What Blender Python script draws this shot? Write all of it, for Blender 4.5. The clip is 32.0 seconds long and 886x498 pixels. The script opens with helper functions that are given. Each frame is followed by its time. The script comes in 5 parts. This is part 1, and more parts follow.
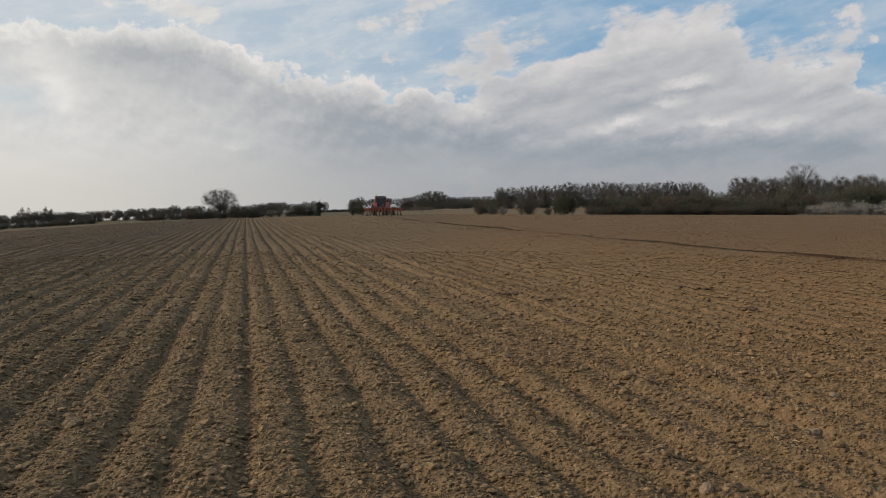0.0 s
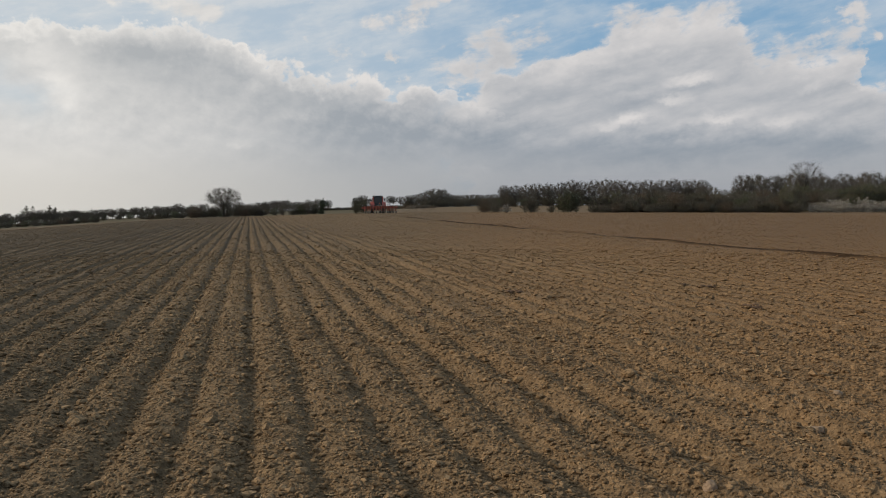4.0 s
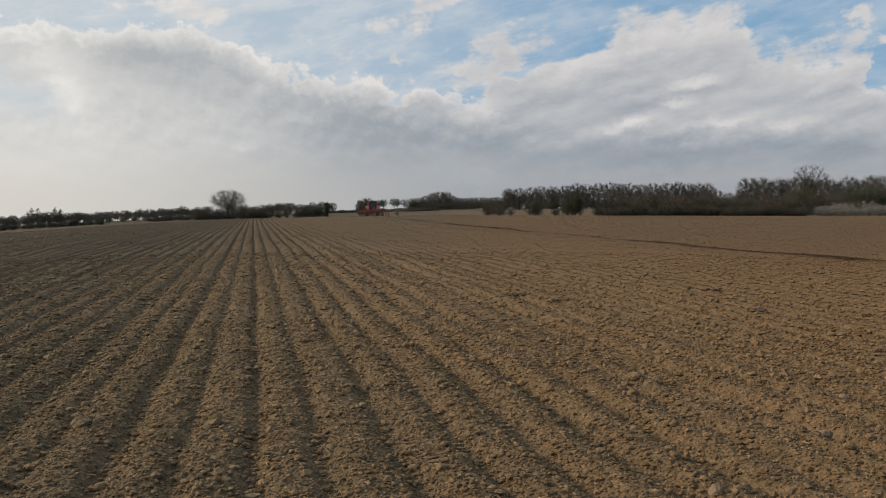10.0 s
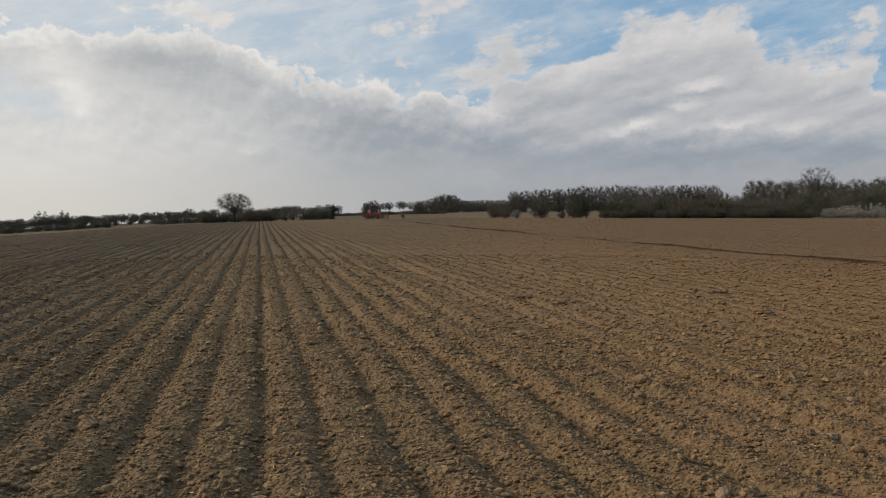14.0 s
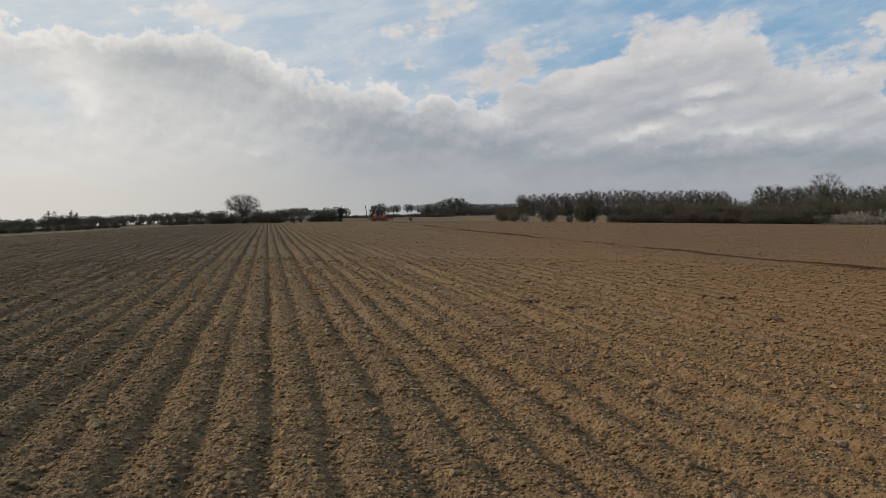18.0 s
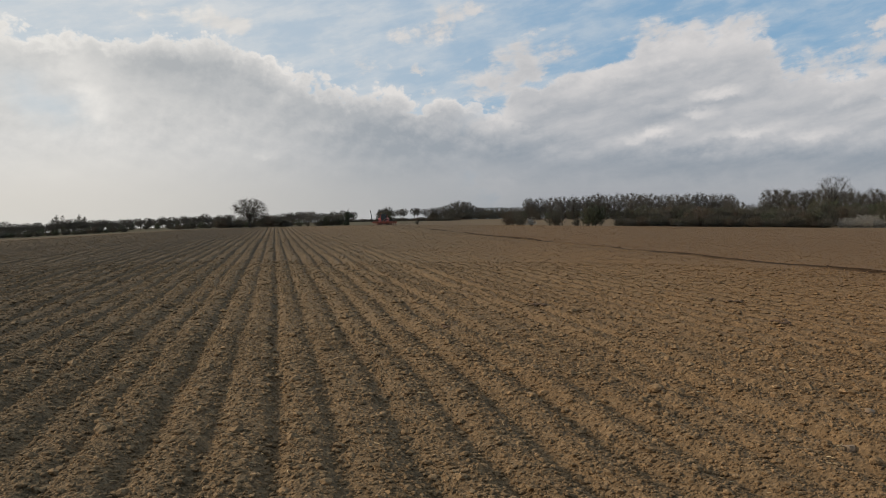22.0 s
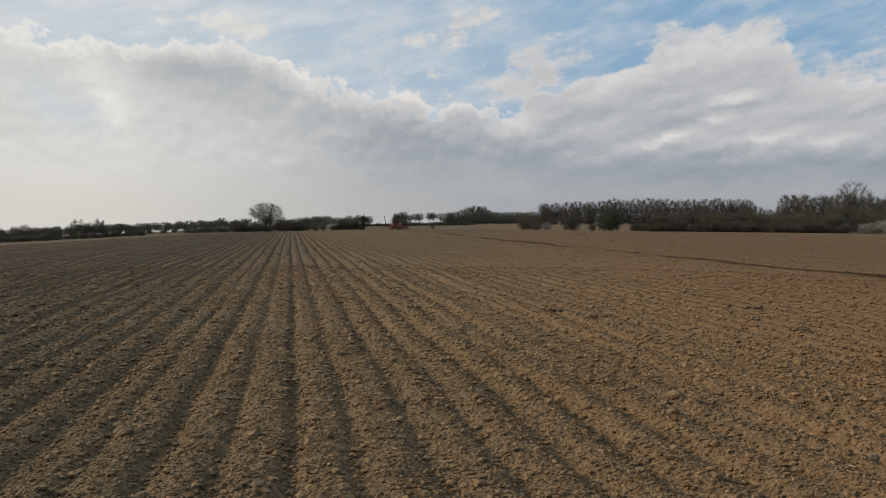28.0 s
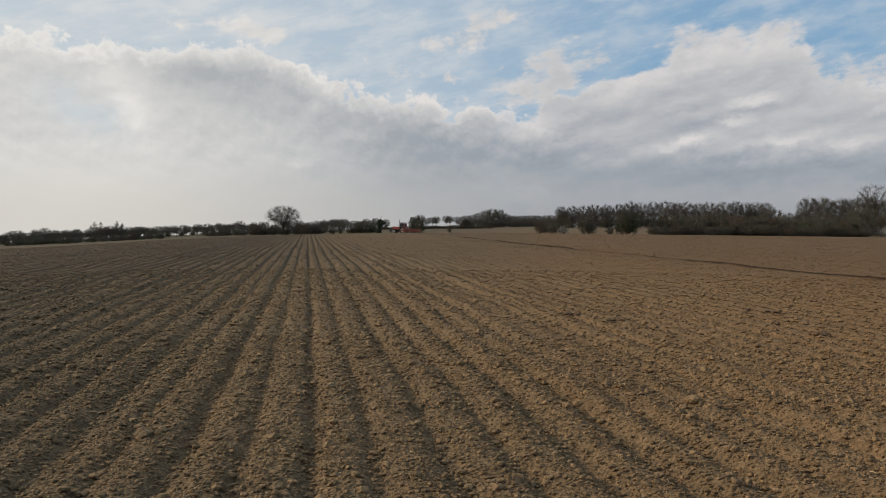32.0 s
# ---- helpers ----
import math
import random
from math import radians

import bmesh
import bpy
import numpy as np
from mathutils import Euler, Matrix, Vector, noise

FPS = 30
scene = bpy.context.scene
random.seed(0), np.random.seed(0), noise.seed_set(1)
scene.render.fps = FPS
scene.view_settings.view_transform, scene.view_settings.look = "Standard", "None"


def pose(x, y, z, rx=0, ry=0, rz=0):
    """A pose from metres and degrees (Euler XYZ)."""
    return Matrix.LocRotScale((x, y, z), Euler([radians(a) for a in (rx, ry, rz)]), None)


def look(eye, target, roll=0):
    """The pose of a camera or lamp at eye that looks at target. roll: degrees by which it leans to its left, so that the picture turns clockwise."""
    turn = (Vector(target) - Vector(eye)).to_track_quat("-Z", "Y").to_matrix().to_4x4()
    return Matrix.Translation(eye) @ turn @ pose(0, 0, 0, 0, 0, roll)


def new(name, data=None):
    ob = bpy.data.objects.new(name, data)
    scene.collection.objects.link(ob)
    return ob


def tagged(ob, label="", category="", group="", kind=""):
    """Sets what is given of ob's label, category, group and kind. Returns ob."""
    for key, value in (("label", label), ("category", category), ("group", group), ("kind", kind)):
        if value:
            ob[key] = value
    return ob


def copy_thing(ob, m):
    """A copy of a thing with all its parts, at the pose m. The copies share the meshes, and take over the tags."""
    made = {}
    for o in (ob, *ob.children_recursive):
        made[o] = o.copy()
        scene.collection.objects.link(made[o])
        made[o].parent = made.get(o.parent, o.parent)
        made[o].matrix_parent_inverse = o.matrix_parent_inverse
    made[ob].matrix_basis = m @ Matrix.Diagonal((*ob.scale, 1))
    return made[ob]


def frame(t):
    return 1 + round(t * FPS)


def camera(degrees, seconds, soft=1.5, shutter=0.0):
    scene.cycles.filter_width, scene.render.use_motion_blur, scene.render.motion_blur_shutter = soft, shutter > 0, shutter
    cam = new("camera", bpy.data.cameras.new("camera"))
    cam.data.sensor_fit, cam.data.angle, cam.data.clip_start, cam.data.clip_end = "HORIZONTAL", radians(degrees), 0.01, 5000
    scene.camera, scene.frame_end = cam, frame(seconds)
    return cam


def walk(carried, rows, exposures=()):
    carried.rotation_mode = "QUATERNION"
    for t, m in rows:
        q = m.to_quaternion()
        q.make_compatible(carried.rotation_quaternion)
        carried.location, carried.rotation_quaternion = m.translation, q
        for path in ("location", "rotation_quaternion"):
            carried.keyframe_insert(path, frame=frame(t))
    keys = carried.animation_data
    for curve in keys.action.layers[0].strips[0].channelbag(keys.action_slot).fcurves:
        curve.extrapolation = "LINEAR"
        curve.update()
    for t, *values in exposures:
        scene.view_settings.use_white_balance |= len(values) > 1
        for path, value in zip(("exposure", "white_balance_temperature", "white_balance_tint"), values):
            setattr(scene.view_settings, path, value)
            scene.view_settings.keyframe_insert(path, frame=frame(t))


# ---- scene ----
cam = camera(55.2, 32.0, soft=0.6)
PATH = [
    (0.0, pose(0.002, 0.001, 1.599, 87.214, -0.000, 0.000)),
    (0.5, pose(0.002, 0.002, 1.599, 87.242, 0.068, 0.001)),
    (1.0, pose(0.002, 0.003, 1.599, 87.186, 0.094, 0.108)),
    (1.5, pose(0.002, 0.003, 1.599, 87.190, 0.117, 0.206)),
    (2.0, pose(0.001, 0.003, 1.600, 87.194, -0.113, 0.248)),
    (2.5, pose(0.001, 0.003, 1.599, 87.150, -0.311, 0.215)),
    (3.0, pose(0.002, 0.003, 1.599, 87.029, -0.187, 0.169)),
    (3.5, pose(0.003, 0.004, 1.598, 87.049, 0.023, 0.185)),
    (5.5, pose(0.005, 0.006, 1.597, 87.151, 0.105, 0.261)),
    (6.0, pose(0.005, 0.007, 1.596, 87.156, -0.012, 0.244)),
    (6.5, pose(0.004, 0.007, 1.596, 87.163, 0.033, 0.267)),
    (7.0, pose(0.003, 0.008, 1.596, 87.165, 0.089, 0.314)),
    (7.5, pose(0.001, 0.008, 1.596, 87.189, -0.134, 0.393)),
    (8.0, pose(-0.000, 0.008, 1.596, 87.191, -0.349, 0.435)),
    (8.5, pose(-0.000, 0.009, 1.595, 87.225, -0.199, 0.442)),
    (9.0, pose(0.000, 0.010, 1.595, 87.232, -0.077, 0.447)),
    (9.5, pose(0.001, 0.012, 1.595, 87.211, -0.017, 0.456)),
    (10.0, pose(0.001, 0.012, 1.595, 87.268, -0.025, 0.515)),
    (10.5, pose(0.001, 0.012, 1.595, 87.313, -0.114, 0.553)),
    (11.0, pose(0.000, 0.011, 1.595, 87.344, -0.202, 0.548)),
    (11.5, pose(-0.000, 0.011, 1.595, 87.388, -0.259, 0.574)),
    (12.0, pose(-0.001, 0.011, 1.595, 87.367, -0.333, 0.564)),
    (12.5, pose(-0.001, 0.012, 1.594, 87.373, -0.400, 0.608)),
    (13.0, pose(-0.001, 0.014, 1.593, 87.384, -0.328, 0.649)),
    (13.5, pose(-0.001, 0.015, 1.593, 87.388, -0.159, 0.750)),
    (14.0, pose(-0.002, 0.016, 1.592, 87.450, 0.031, 0.909)),
    (14.5, pose(-0.003, 0.016, 1.592, 87.490, -0.065, 1.021)),
    (16.5, pose(-0.005, 0.012, 1.594, 87.628, -0.226, 1.354)),
    (17.0, pose(-0.006, 0.012, 1.594, 87.666, -0.194, 1.392)),
    (17.5, pose(-0.007, 0.012, 1.594, 87.663, -0.388, 1.453)),
    (18.0, pose(-0.007, 0.012, 1.594, 87.658, -0.423, 1.431)),
    (18.5, pose(-0.006, 0.012, 1.594, 87.684, -0.368, 1.396)),
    (19.0, pose(-0.007, 0.012, 1.594, 87.673, -0.401, 1.430)),
    (19.5, pose(-0.007, 0.012, 1.594, 87.698, -0.466, 1.567)),
    (20.0, pose(-0.007, 0.012, 1.594, 87.741, -0.343, 1.617)),
    (20.5, pose(-0.007, 0.011, 1.594, 87.795, -0.257, 1.603)),
    (21.0, pose(-0.007, 0.011, 1.595, 87.805, -0.246, 1.622)),
    (21.5, pose(-0.009, 0.010, 1.595, 87.847, -0.209, 1.772)),
    (22.0, pose(-0.011, 0.009, 1.595, 87.907, -0.366, 1.880)),
    (22.5, pose(-0.013, 0.008, 1.596, 87.943, -0.611, 1.927)),
    (23.0, pose(-0.016, 0.006, 1.597, 87.935, -0.736, 2.038)),
    (23.5, pose(-0.019, 0.005, 1.597, 87.944, -0.847, 2.141)),
    (24.0, pose(-0.021, 0.003, 1.598, 87.978, -0.929, 2.211)),
    (24.5, pose(-0.022, 0.002, 1.598, 87.991, -1.029, 2.309)),
    (25.0, pose(-0.023, 0.001, 1.598, 87.997, -0.994, 2.332)),
    (25.5, pose(-0.023, 0.000, 1.598, 88.062, -0.985, 2.347)),
    (27.5, pose(-0.026, 0.011, 1.600, 88.120, -0.377, 2.784)),
    (28.0, pose(-0.027, 0.010, 1.600, 88.207, -0.508, 2.929)),
    (28.5, pose(-0.029, 0.009, 1.600, 88.217, -0.626, 3.146)),
    (29.0, pose(-0.031, 0.009, 1.601, 88.203, -0.475, 3.324)),
    (29.5, pose(-0.033, 0.008, 1.601, 88.254, -0.505, 3.444)),
    (30.0, pose(-0.035, 0.007, 1.602, 88.271, -0.650, 3.551)),
    (30.5, pose(-0.036, 0.004, 1.603, 88.327, -0.658, 3.701)),
    (31.0, pose(-0.037, 0.001, 1.604, 88.378, -0.611, 3.773)),
    (31.5, pose(-0.038, -0.001, 1.605, 88.386, -0.525, 3.912)),
    (32.0, pose(-0.039, -0.002, 1.605, 88.416, -0.548, 4.053)),
]
walk(cam, PATH)

# ---- world, sun, exposure ----
SUN_AZ, SUN_EL = radians(-85), radians(25)     # to the left of the view, low


class Nodes:
    """Short hand for building a node tree."""

    def __init__(self, tree):
        self.tree, self.nodes, self.links = tree, tree.nodes, tree.links
        self.nodes.clear()

    def add(self, kind):
        return self.nodes.new(kind)

    def put(self, socket, value):
        if isinstance(value, bpy.types.NodeSocket):
            self.links.new(value, socket)
        else:
            socket.default_value = value

    def math(self, op, a, b=0.0, c=0.0, clamp=False):
        n = self.add("ShaderNodeMath")
        n.operation, n.use_clamp = op, clamp
        for k, value in enumerate((a, b, c)):
            self.put(n.inputs[k], value)
        return n.outputs[0]

    def vec(self, op, a, b=(0, 0, 0), out=0):
        n = self.add("ShaderNodeVectorMath")
        n.operation = op
        self.put(n.inputs[0], a), self.put(n.inputs[1], b)
        return n.outputs[out]

    def join(self, x, y, z):
        n = self.add("ShaderNodeCombineXYZ")
        for k, value in enumerate((x, y, z)):
            self.put(n.inputs[k], value)
        return n.outputs[0]

    def split(self, v):
        n = self.add("ShaderNodeSeparateXYZ")
        self.put(n.inputs[0], v)
        return n.outputs

    def noise(self, v, scale, detail=4.0, rough=0.55, out=0, distortion=0.0):
        n = self.add("ShaderNodeTexNoise")
        self.put(n.inputs["Vector"], v)
        n.inputs["Scale"].default_value, n.inputs["Detail"].default_value = scale, detail
        n.inputs["Roughness"].default_value, n.inputs["Distortion"].default_value = rough, distortion
        return n.outputs[out]

    def voronoi(self, v, scale, out="Distance", feature="F1", rand=1.0):
        n = self.add("ShaderNodeTexVoronoi")
        n.feature = feature
        self.put(n.inputs["Vector"], v)
        n.inputs["Scale"].default_value, n.inputs["Randomness"].default_value = scale, rand
        return n.outputs[out]

    def fade(self, v, a, b, lo=0.0, hi=1.0, smooth=True):
        n = self.add("ShaderNodeMapRange")
        n.interpolation_type = "SMOOTHSTEP" if smooth else "LINEAR"
        for k, value in enumerate((v, a, b, lo, hi)):
            self.put(n.inputs[k], value)
        return n.outputs[0]

    def mix(self, fac, a, b, blend="MIX"):
        n = self.add("ShaderNodeMix")
        n.data_type, n.blend_type = "RGBA", blend
        self.put(n.inputs[0], fac)
        self.put(n.inputs[6], (*a, 1) if isinstance(a, tuple) else a)
        self.put(n.inputs[7], (*b, 1) if isinstance(b, tuple) else b)
        return n.outputs[2]


world = bpy.data.worlds.new("sky")
scene.world = world
world.use_nodes = True
W = Nodes(world.node_tree)
way = W.add("ShaderNodeTexCoord").outputs["Generated"]
wx, wy, wz = W.split(way)
az = W.math("ARCTAN2", wx, wy)
el = W.math("ARCSINE", W.math("MAXIMUM", wz, 0.0))


deg_az, deg_el = W.math("MULTIPLY", az, 57.2958), W.math("MULTIPLY", el, 57.2958)
plane = W.join(deg_az, deg_el, 0.0)             # bearing and height in degrees
torn = W.vec("SUBTRACT", W.noise(plane, 0.30, 8.0, 0.60, 1), (0.5, 0.5, 0.5))
frayed = W.vec("ADD", plane, W.vec("MULTIPLY", torn, (5.5, 3.0, 0.0)))     # the same, with ragged edges
torn_az, torn_el, _ = W.split(frayed)


def blobs(flat, rows):
    """Broad heaps of cloud: bearing and height in degrees, half widths in degrees, slant, strength."""
    total = 0.0
    for a, e, wa, we, slant, strength in rows:
        d = W.vec("SUBTRACT", flat, (a, e, 0))
        dx = W.vec("DOT_PRODUCT", d, (1 / wa, 0, 0), 1)
        dy = W.vec("DOT_PRODUCT", d, (-slant / we, 1 / we, 0), 1)
        r = W.math("MULTIPLY_ADD", dx, dx, W.math("MULTIPLY", dy, dy))
        total = W.math("MULTIPLY_ADD", W.math("POWER", 0.368, r), strength, total)
    return total


def skyline(rows):
    """The height in degrees at which a bank of cloud ends, over its bearing in degrees."""
    n = W.add("ShaderNodeFloatCurve")
    c = n.mapping.curves[0]
    c.points[0].location, c.points[1].location = (0.0, rows[0][1] / 20), (1.0, rows[-1][1] / 20)
    for a, e in rows:
        c.points.new((a + 60) / 120, e / 20)
    n.mapping.update()
    W.put(n.inputs["Value"], W.fade(torn_az, -60, 60, 0.0, 1.0, False))
    return W.math("MULTIPLY", n.outputs[0], 20.0)


def swirl(shift):
    """Heaps upon heaps, soft billows and drawn-out streaks of the clouds, each about 0."""
    p = W.vec("ADD", plane, shift)
    bent = W.vec("SUBTRACT", W.noise(p, 0.55, 6.0, 0.58, 1), (0.5, 0.5, 0.5))
    q = W.vec("ADD", p, W.vec("MULTIPLY", bent, (1.1, 0.8, 0.0)))
    q = W.vec("MULTIPLY", q, (1.0, 1.3, 1.0))
    heap = 0.0
    for scale, weight in ((0.42, 0.55), (0.95, 0.38), (2.1, 0.22), (4.6, 0.11)):
        heap = W.math("MULTIPLY_ADD", W.math("SUBTRACT", 0.42, W.voronoi(q, scale)), weight, heap)
    billow = W.math("SUBTRACT", W.noise(W.vec("MULTIPLY", p, (1.0, 1.5, 1.0)), 0.33, 8.0, 0.55), 0.5)
    lx = W.vec("DOT_PRODUCT", q, (0.96, 0.28, 0.0), 1)
    ly = W.vec("DOT_PRODUCT", q, (-0.28, 0.96, 0.0), 1)
    streak = W.math("SUBTRACT", W.noise(W.join(W.math("MULTIPLY", lx, 0.30), ly, 3.7), 0.75, 7.0, 0.56), 0.5)
    return heap, billow, streak


heap, billow, streak = swirl((0, 0, 0))
heap_up, billow_up, streak_up = swirl((-0.25, 0.55, 0))
lit = W.math("MULTIPLY_ADD", W.math("SUBTRACT", heap, heap_up), 0.9, W.math("MULTIPLY", W.math("SUBTRACT", billow, billow_up), 1.6))
lit_streak = W.math("MULTIPLY_ADD", W.math("SUBTRACT", streak, streak_up), 1.3, W.math("MULTIPLY", lit, 0.35))

# the heaped bank over the left half, and the flatter sheet over the right half
BANK = [(-45, 11.4), (-27.6, 11.7), (-23.6, 11.9), (-21.3, 11.6), (-19.2, 12.1), (-16.8, 12.2), (-14.7, 11.9), (-13.2, 10.9), (-11.8, 10.1), (-9.6, 9.5), (-7.0, 9.0),
        (-5.1, 9.2), (-3.6, 8.8), (-1.7, 8.4), (-0.1, 7.9), (1.8, 7.4), (4.4, 6.2), (8.0, 4.4), (45, 4.0)]
SHEET = [(-45, 5.0), (-6.0, 5.0), (-2.6, 7.0), (-1.4, 10.6), (1.8, 11.0), (4.4, 11.7), (6.7, 11.1), (8.2, 11.5), (10.4, 12.3), (12.3, 12.9), (14.8, 12.9), (18.0, 12.5), (19.0, 11.5),
         (20.3, 10.6), (22.3, 10.4), (24.7, 10.5), (25.6, 8.8), (26.3, 6.6), (28.0, 6.0), (45, 7.0)]
bank_in = W.math("SUBTRACT", skyline(BANK), torn_el)
bank_in = W.math("ADD", bank_in, W.math("MULTIPLY_ADD", heap, 2.6, W.math("MULTIPLY", billow, 1.5)))
bank_in = W.math("ADD", bank_in, blobs(frayed, [(-0.5, 6.2, 2.0, 0.8, 0, 0.8)]))
bank = W.math("MULTIPLY", W.fade(bank_in, 0.0, 0.6), W.fade(torn_az, 5.5, -2.0))
bank = W.math("SUBTRACT", bank, blobs(frayed, [(-26.9, 6.9, 2.2, 1.2, -0.4, 0.75)]), clamp=True)    # a thin place far to the left
sheet_in = W.math("SUBTRACT", skyline(SHEET), torn_el)
sheet_in = W.math("MINIMUM", sheet_in, W.math("MULTIPLY", W.math("SUBTRACT", deg_az, W.math("MULTIPLY_ADD", W.math("SUBTRACT", deg_el, 6.8), -0.75, 0.7)), 0.8))
sheet_in = W.math("ADD", sheet_in, W.math("MULTIPLY_ADD", streak, 4.2, W.math("MULTIPLY_ADD", heap, 2.4, W.math("MULTIPLY", billow, 2.0))))
sheet_in = W.math("ADD", sheet_in, blobs(frayed, [(22.6, 7.0, 3.2, 0.45, 0.25, -2.2), (4.6, 9.2, 2.2, 0.5, 0.3, -2.4), (9.0, 11.0, 1.6, 0.5, 0.3, -1.2), (17.5, 6.9, 2.5, 0.35, 0.2, -1.3), (1.5, 8.2, 0.9, 0.8, 0.3, -1.2)]))
sheet_in = W.math("ADD", sheet_in, W.fade(deg_el, 7.4, 5.2, 0.0, 4.0))
sheet = W.fade(sheet_in, -0.4, 1.2)
LOOSE = [(-16.4, 12.7, 3.4, 0.75, -0.05, 3.0), (-21.5, 12.6, 0.7, 0.35, 0, 1.6), (-2.2, 12.6, 2.9, 1.0, 0.28, 3.2), (-9.6, 12.9, 2.2, 0.35, 0.1, 1.8), (5.2, 12.9, 2.2, 0.35, 0.2, 2.0), (25.3, 11.3, 1.0, 0.75, 0, 3.2),
         (26.8, 10.2, 0.5, 0.3, 0, 2.4), (-3.6, 9.8, 0.5, 0.5, 0, 2.6), (-2.4, 8.5, 0.6, 0.45, 0, 2.6), (-5.2, 10.4, 0.5, 0.35, 0.2, 1.8), (-9.4, 10.9, 0.4, 0.3, 0, 1.5), (27.0, 7.3, 0.7, 0.35, 0, 2.0), (-7.4, 10.4, 1.3, 0.6, 0, 1.4)]
loose_in = W.math("ADD", W.math("SUBTRACT", blobs(frayed, LOOSE), 1.2), W.math("MULTIPLY_ADD", heap, 3.4, W.math("MULTIPLY", streak, 4.0)))
loose = W.fade(loose_in, -0.6, 1.3)

# light and shade of the clouds: tops that catch the sun, grey bases
DARK = [(13.7, 3.4, 8.91, 1.17, 0.03, -0.42), (-5.5, 5.0, 5.68, 1.30, 0, -0.24), (-19.5, 9.3, 4.0, 1.3, -0.05, -0.40), (3.3, 4.1, 3.77, 1.31, 0, -0.26), (-11.0, 7.4, 6.5, 1.8, -0.15, -0.30), (-3.0, 3.5, 6.0, 2.6, 0, -0.12),
        (24.8, 3.2, 3.65, 1.03, 0, -0.35), (6.3, 7.0, 2.98, 0.74, 0.1, -0.15), (-7.0, 2.9, 6.43, 2.24, 0, -0.20), (0.5, 5.3, 3.0, 0.9, 0.1, -0.12), (12.5, 6.6, 3.2, 0.6, 0.15, -0.2)]
LIT = [(11.8, 5.4, 1.5, 0.34, 0.2, 0.55), (17.6, 5.4, 2.2, 0.34, 0.12, 0.45), (15.9, 7.9, 1.5, 0.35, 0.1, 0.45), (-12.6, 9.1, 1.09, 1.40, -0.4, 0.30), (15.3, 10.9, 4.79, 0.9, 0.1, 0.30),
       (-24.3, 7.3, 1.27, 2.01, -0.8, 0.42), (23.6, 8.4, 2.0, 0.40, 0.1, 0.35), (1.7, 6.3, 2.27, 0.93, 0.3, 0.25), (-5.4, 8.4, 3.39, 0.54, -0.15, 0.30), (-26.9, 1.3, 7.05, 3.04, 0, 0.30),
       (14.6, 6.7, 1.0, 0.25, 0.1, 0.40), (8.0, 8.8, 2.6, 0.7, 0.35, 0.30), (-10.0, 6.0, 1.3, 0.3, 0.1, 0.18), (-13.8, 4.0, 0.9, 0.2, 0.1, 0.16), (21.5, 5.2, 1.6, 0.3, 0.2, 0.3)]
tone = blobs(W.vec("ADD", plane, W.join(W.math("MULTIPLY", billow, 2.4), W.math("MULTIPLY", heap, 1.1), 0.0)), DARK + LIT)
calm = W.fade(deg_el, 1.5, 5.5, 0.25, 1.0)
tone_bank = W.math("ADD", W.math("MULTIPLY_ADD", W.math("MULTIPLY", lit, calm), 0.34, tone), W.fade(bank_in, 1.6, 0.2, 0.0, 0.50))
tone_sheet = W.math("ADD", W.math("MULTIPLY_ADD", W.math("MULTIPLY", lit_streak, calm), 0.42, tone), W.fade(sheet_in, 2.6, 0.4, 0.0, 0.26))
sunward = W.math("MULTIPLY_ADD", W.math("COSINE", W.math("SUBTRACT", az, SUN_AZ)), 0.5, 0.5)
warm = W.fade(sunward, 0.46, 0.80)
grey = W.mix(warm, (0.284, 0.324, 0.373), (0.455, 0.468, 0.475))
white = W.mix(warm, (0.70, 0.675, 0.665), (0.83, 0.805, 0.765))


def cloud_colour(value):
    return W.mix(W.math("ADD", value, 0.46, clamp=True), grey, white)


sky = W.add("ShaderNodeTexSky")
sky.sky_type, sky.sun_disc = "NISHITA", False
sky.sun_elevation, sky.sun_rotation, sky.air_density, sky.dust_density = SUN_EL, SUN_AZ, 1.1, 1.4
blue = W.mix(1.0, sky.outputs[0], (0.075, 0.085, 0.095), "MULTIPLY")
blue = W.mix(0.75, blue, W.mix(warm, (0.21, 0.395, 0.60), (0.47, 0.57, 0.655)))
thin = W.math("MULTIPLY_ADD", billow, 0.9, W.math("MULTIPLY", streak, 1.3))
blue = W.mix(W.math("ADD", W.fade(thin, -0.3, 0.4, 0.08, 0.68), W.fade(deg_az, 14.0, -8.0, 0.0, 0.36), clamp=True), blue, W.mix(warm, (0.52, 0.58, 0.64), (0.66, 0.68, 0.69)))
heavens = W.mix(loose, blue, cloud_colour(W.math("MULTIPLY_ADD", lit_streak, 0.4, 0.30)))
heavens = W.mix(sheet, heavens, cloud_colour(tone_sheet))
heavens = W.mix(bank, heavens, cloud_colour(tone_bank))
veil = W.mix(warm, (0.298, 0.318, 0.346), (0.645, 0.615, 0.56))
heavens = W.mix(W.fade(deg_el, 4.8, 0.3, 0.0, 0.78), heavens, veil)
background = W.add("ShaderNodeBackground")
W.put(background.inputs[0], heavens)
background.inputs[1].default_value = 1.0
W.links.new(background.outputs[0], W.add("ShaderNodeOutputWorld").inputs[0])

sun_data = bpy.data.lights.new("sun", "SUN")
sun_data.energy, sun_data.angle, sun_data.color = 3.1, radians(11.0), (1.0, 0.87, 0.69)
sun = new("sun", sun_data)
sun.matrix_world = look((-80 * math.sin(-SUN_AZ), 80 * math.cos(SUN_AZ), 60), (0, 0, 60 - 80 * math.tan(SUN_EL)))
scene.view_settings.exposure = 0.0

# ---- materials ----


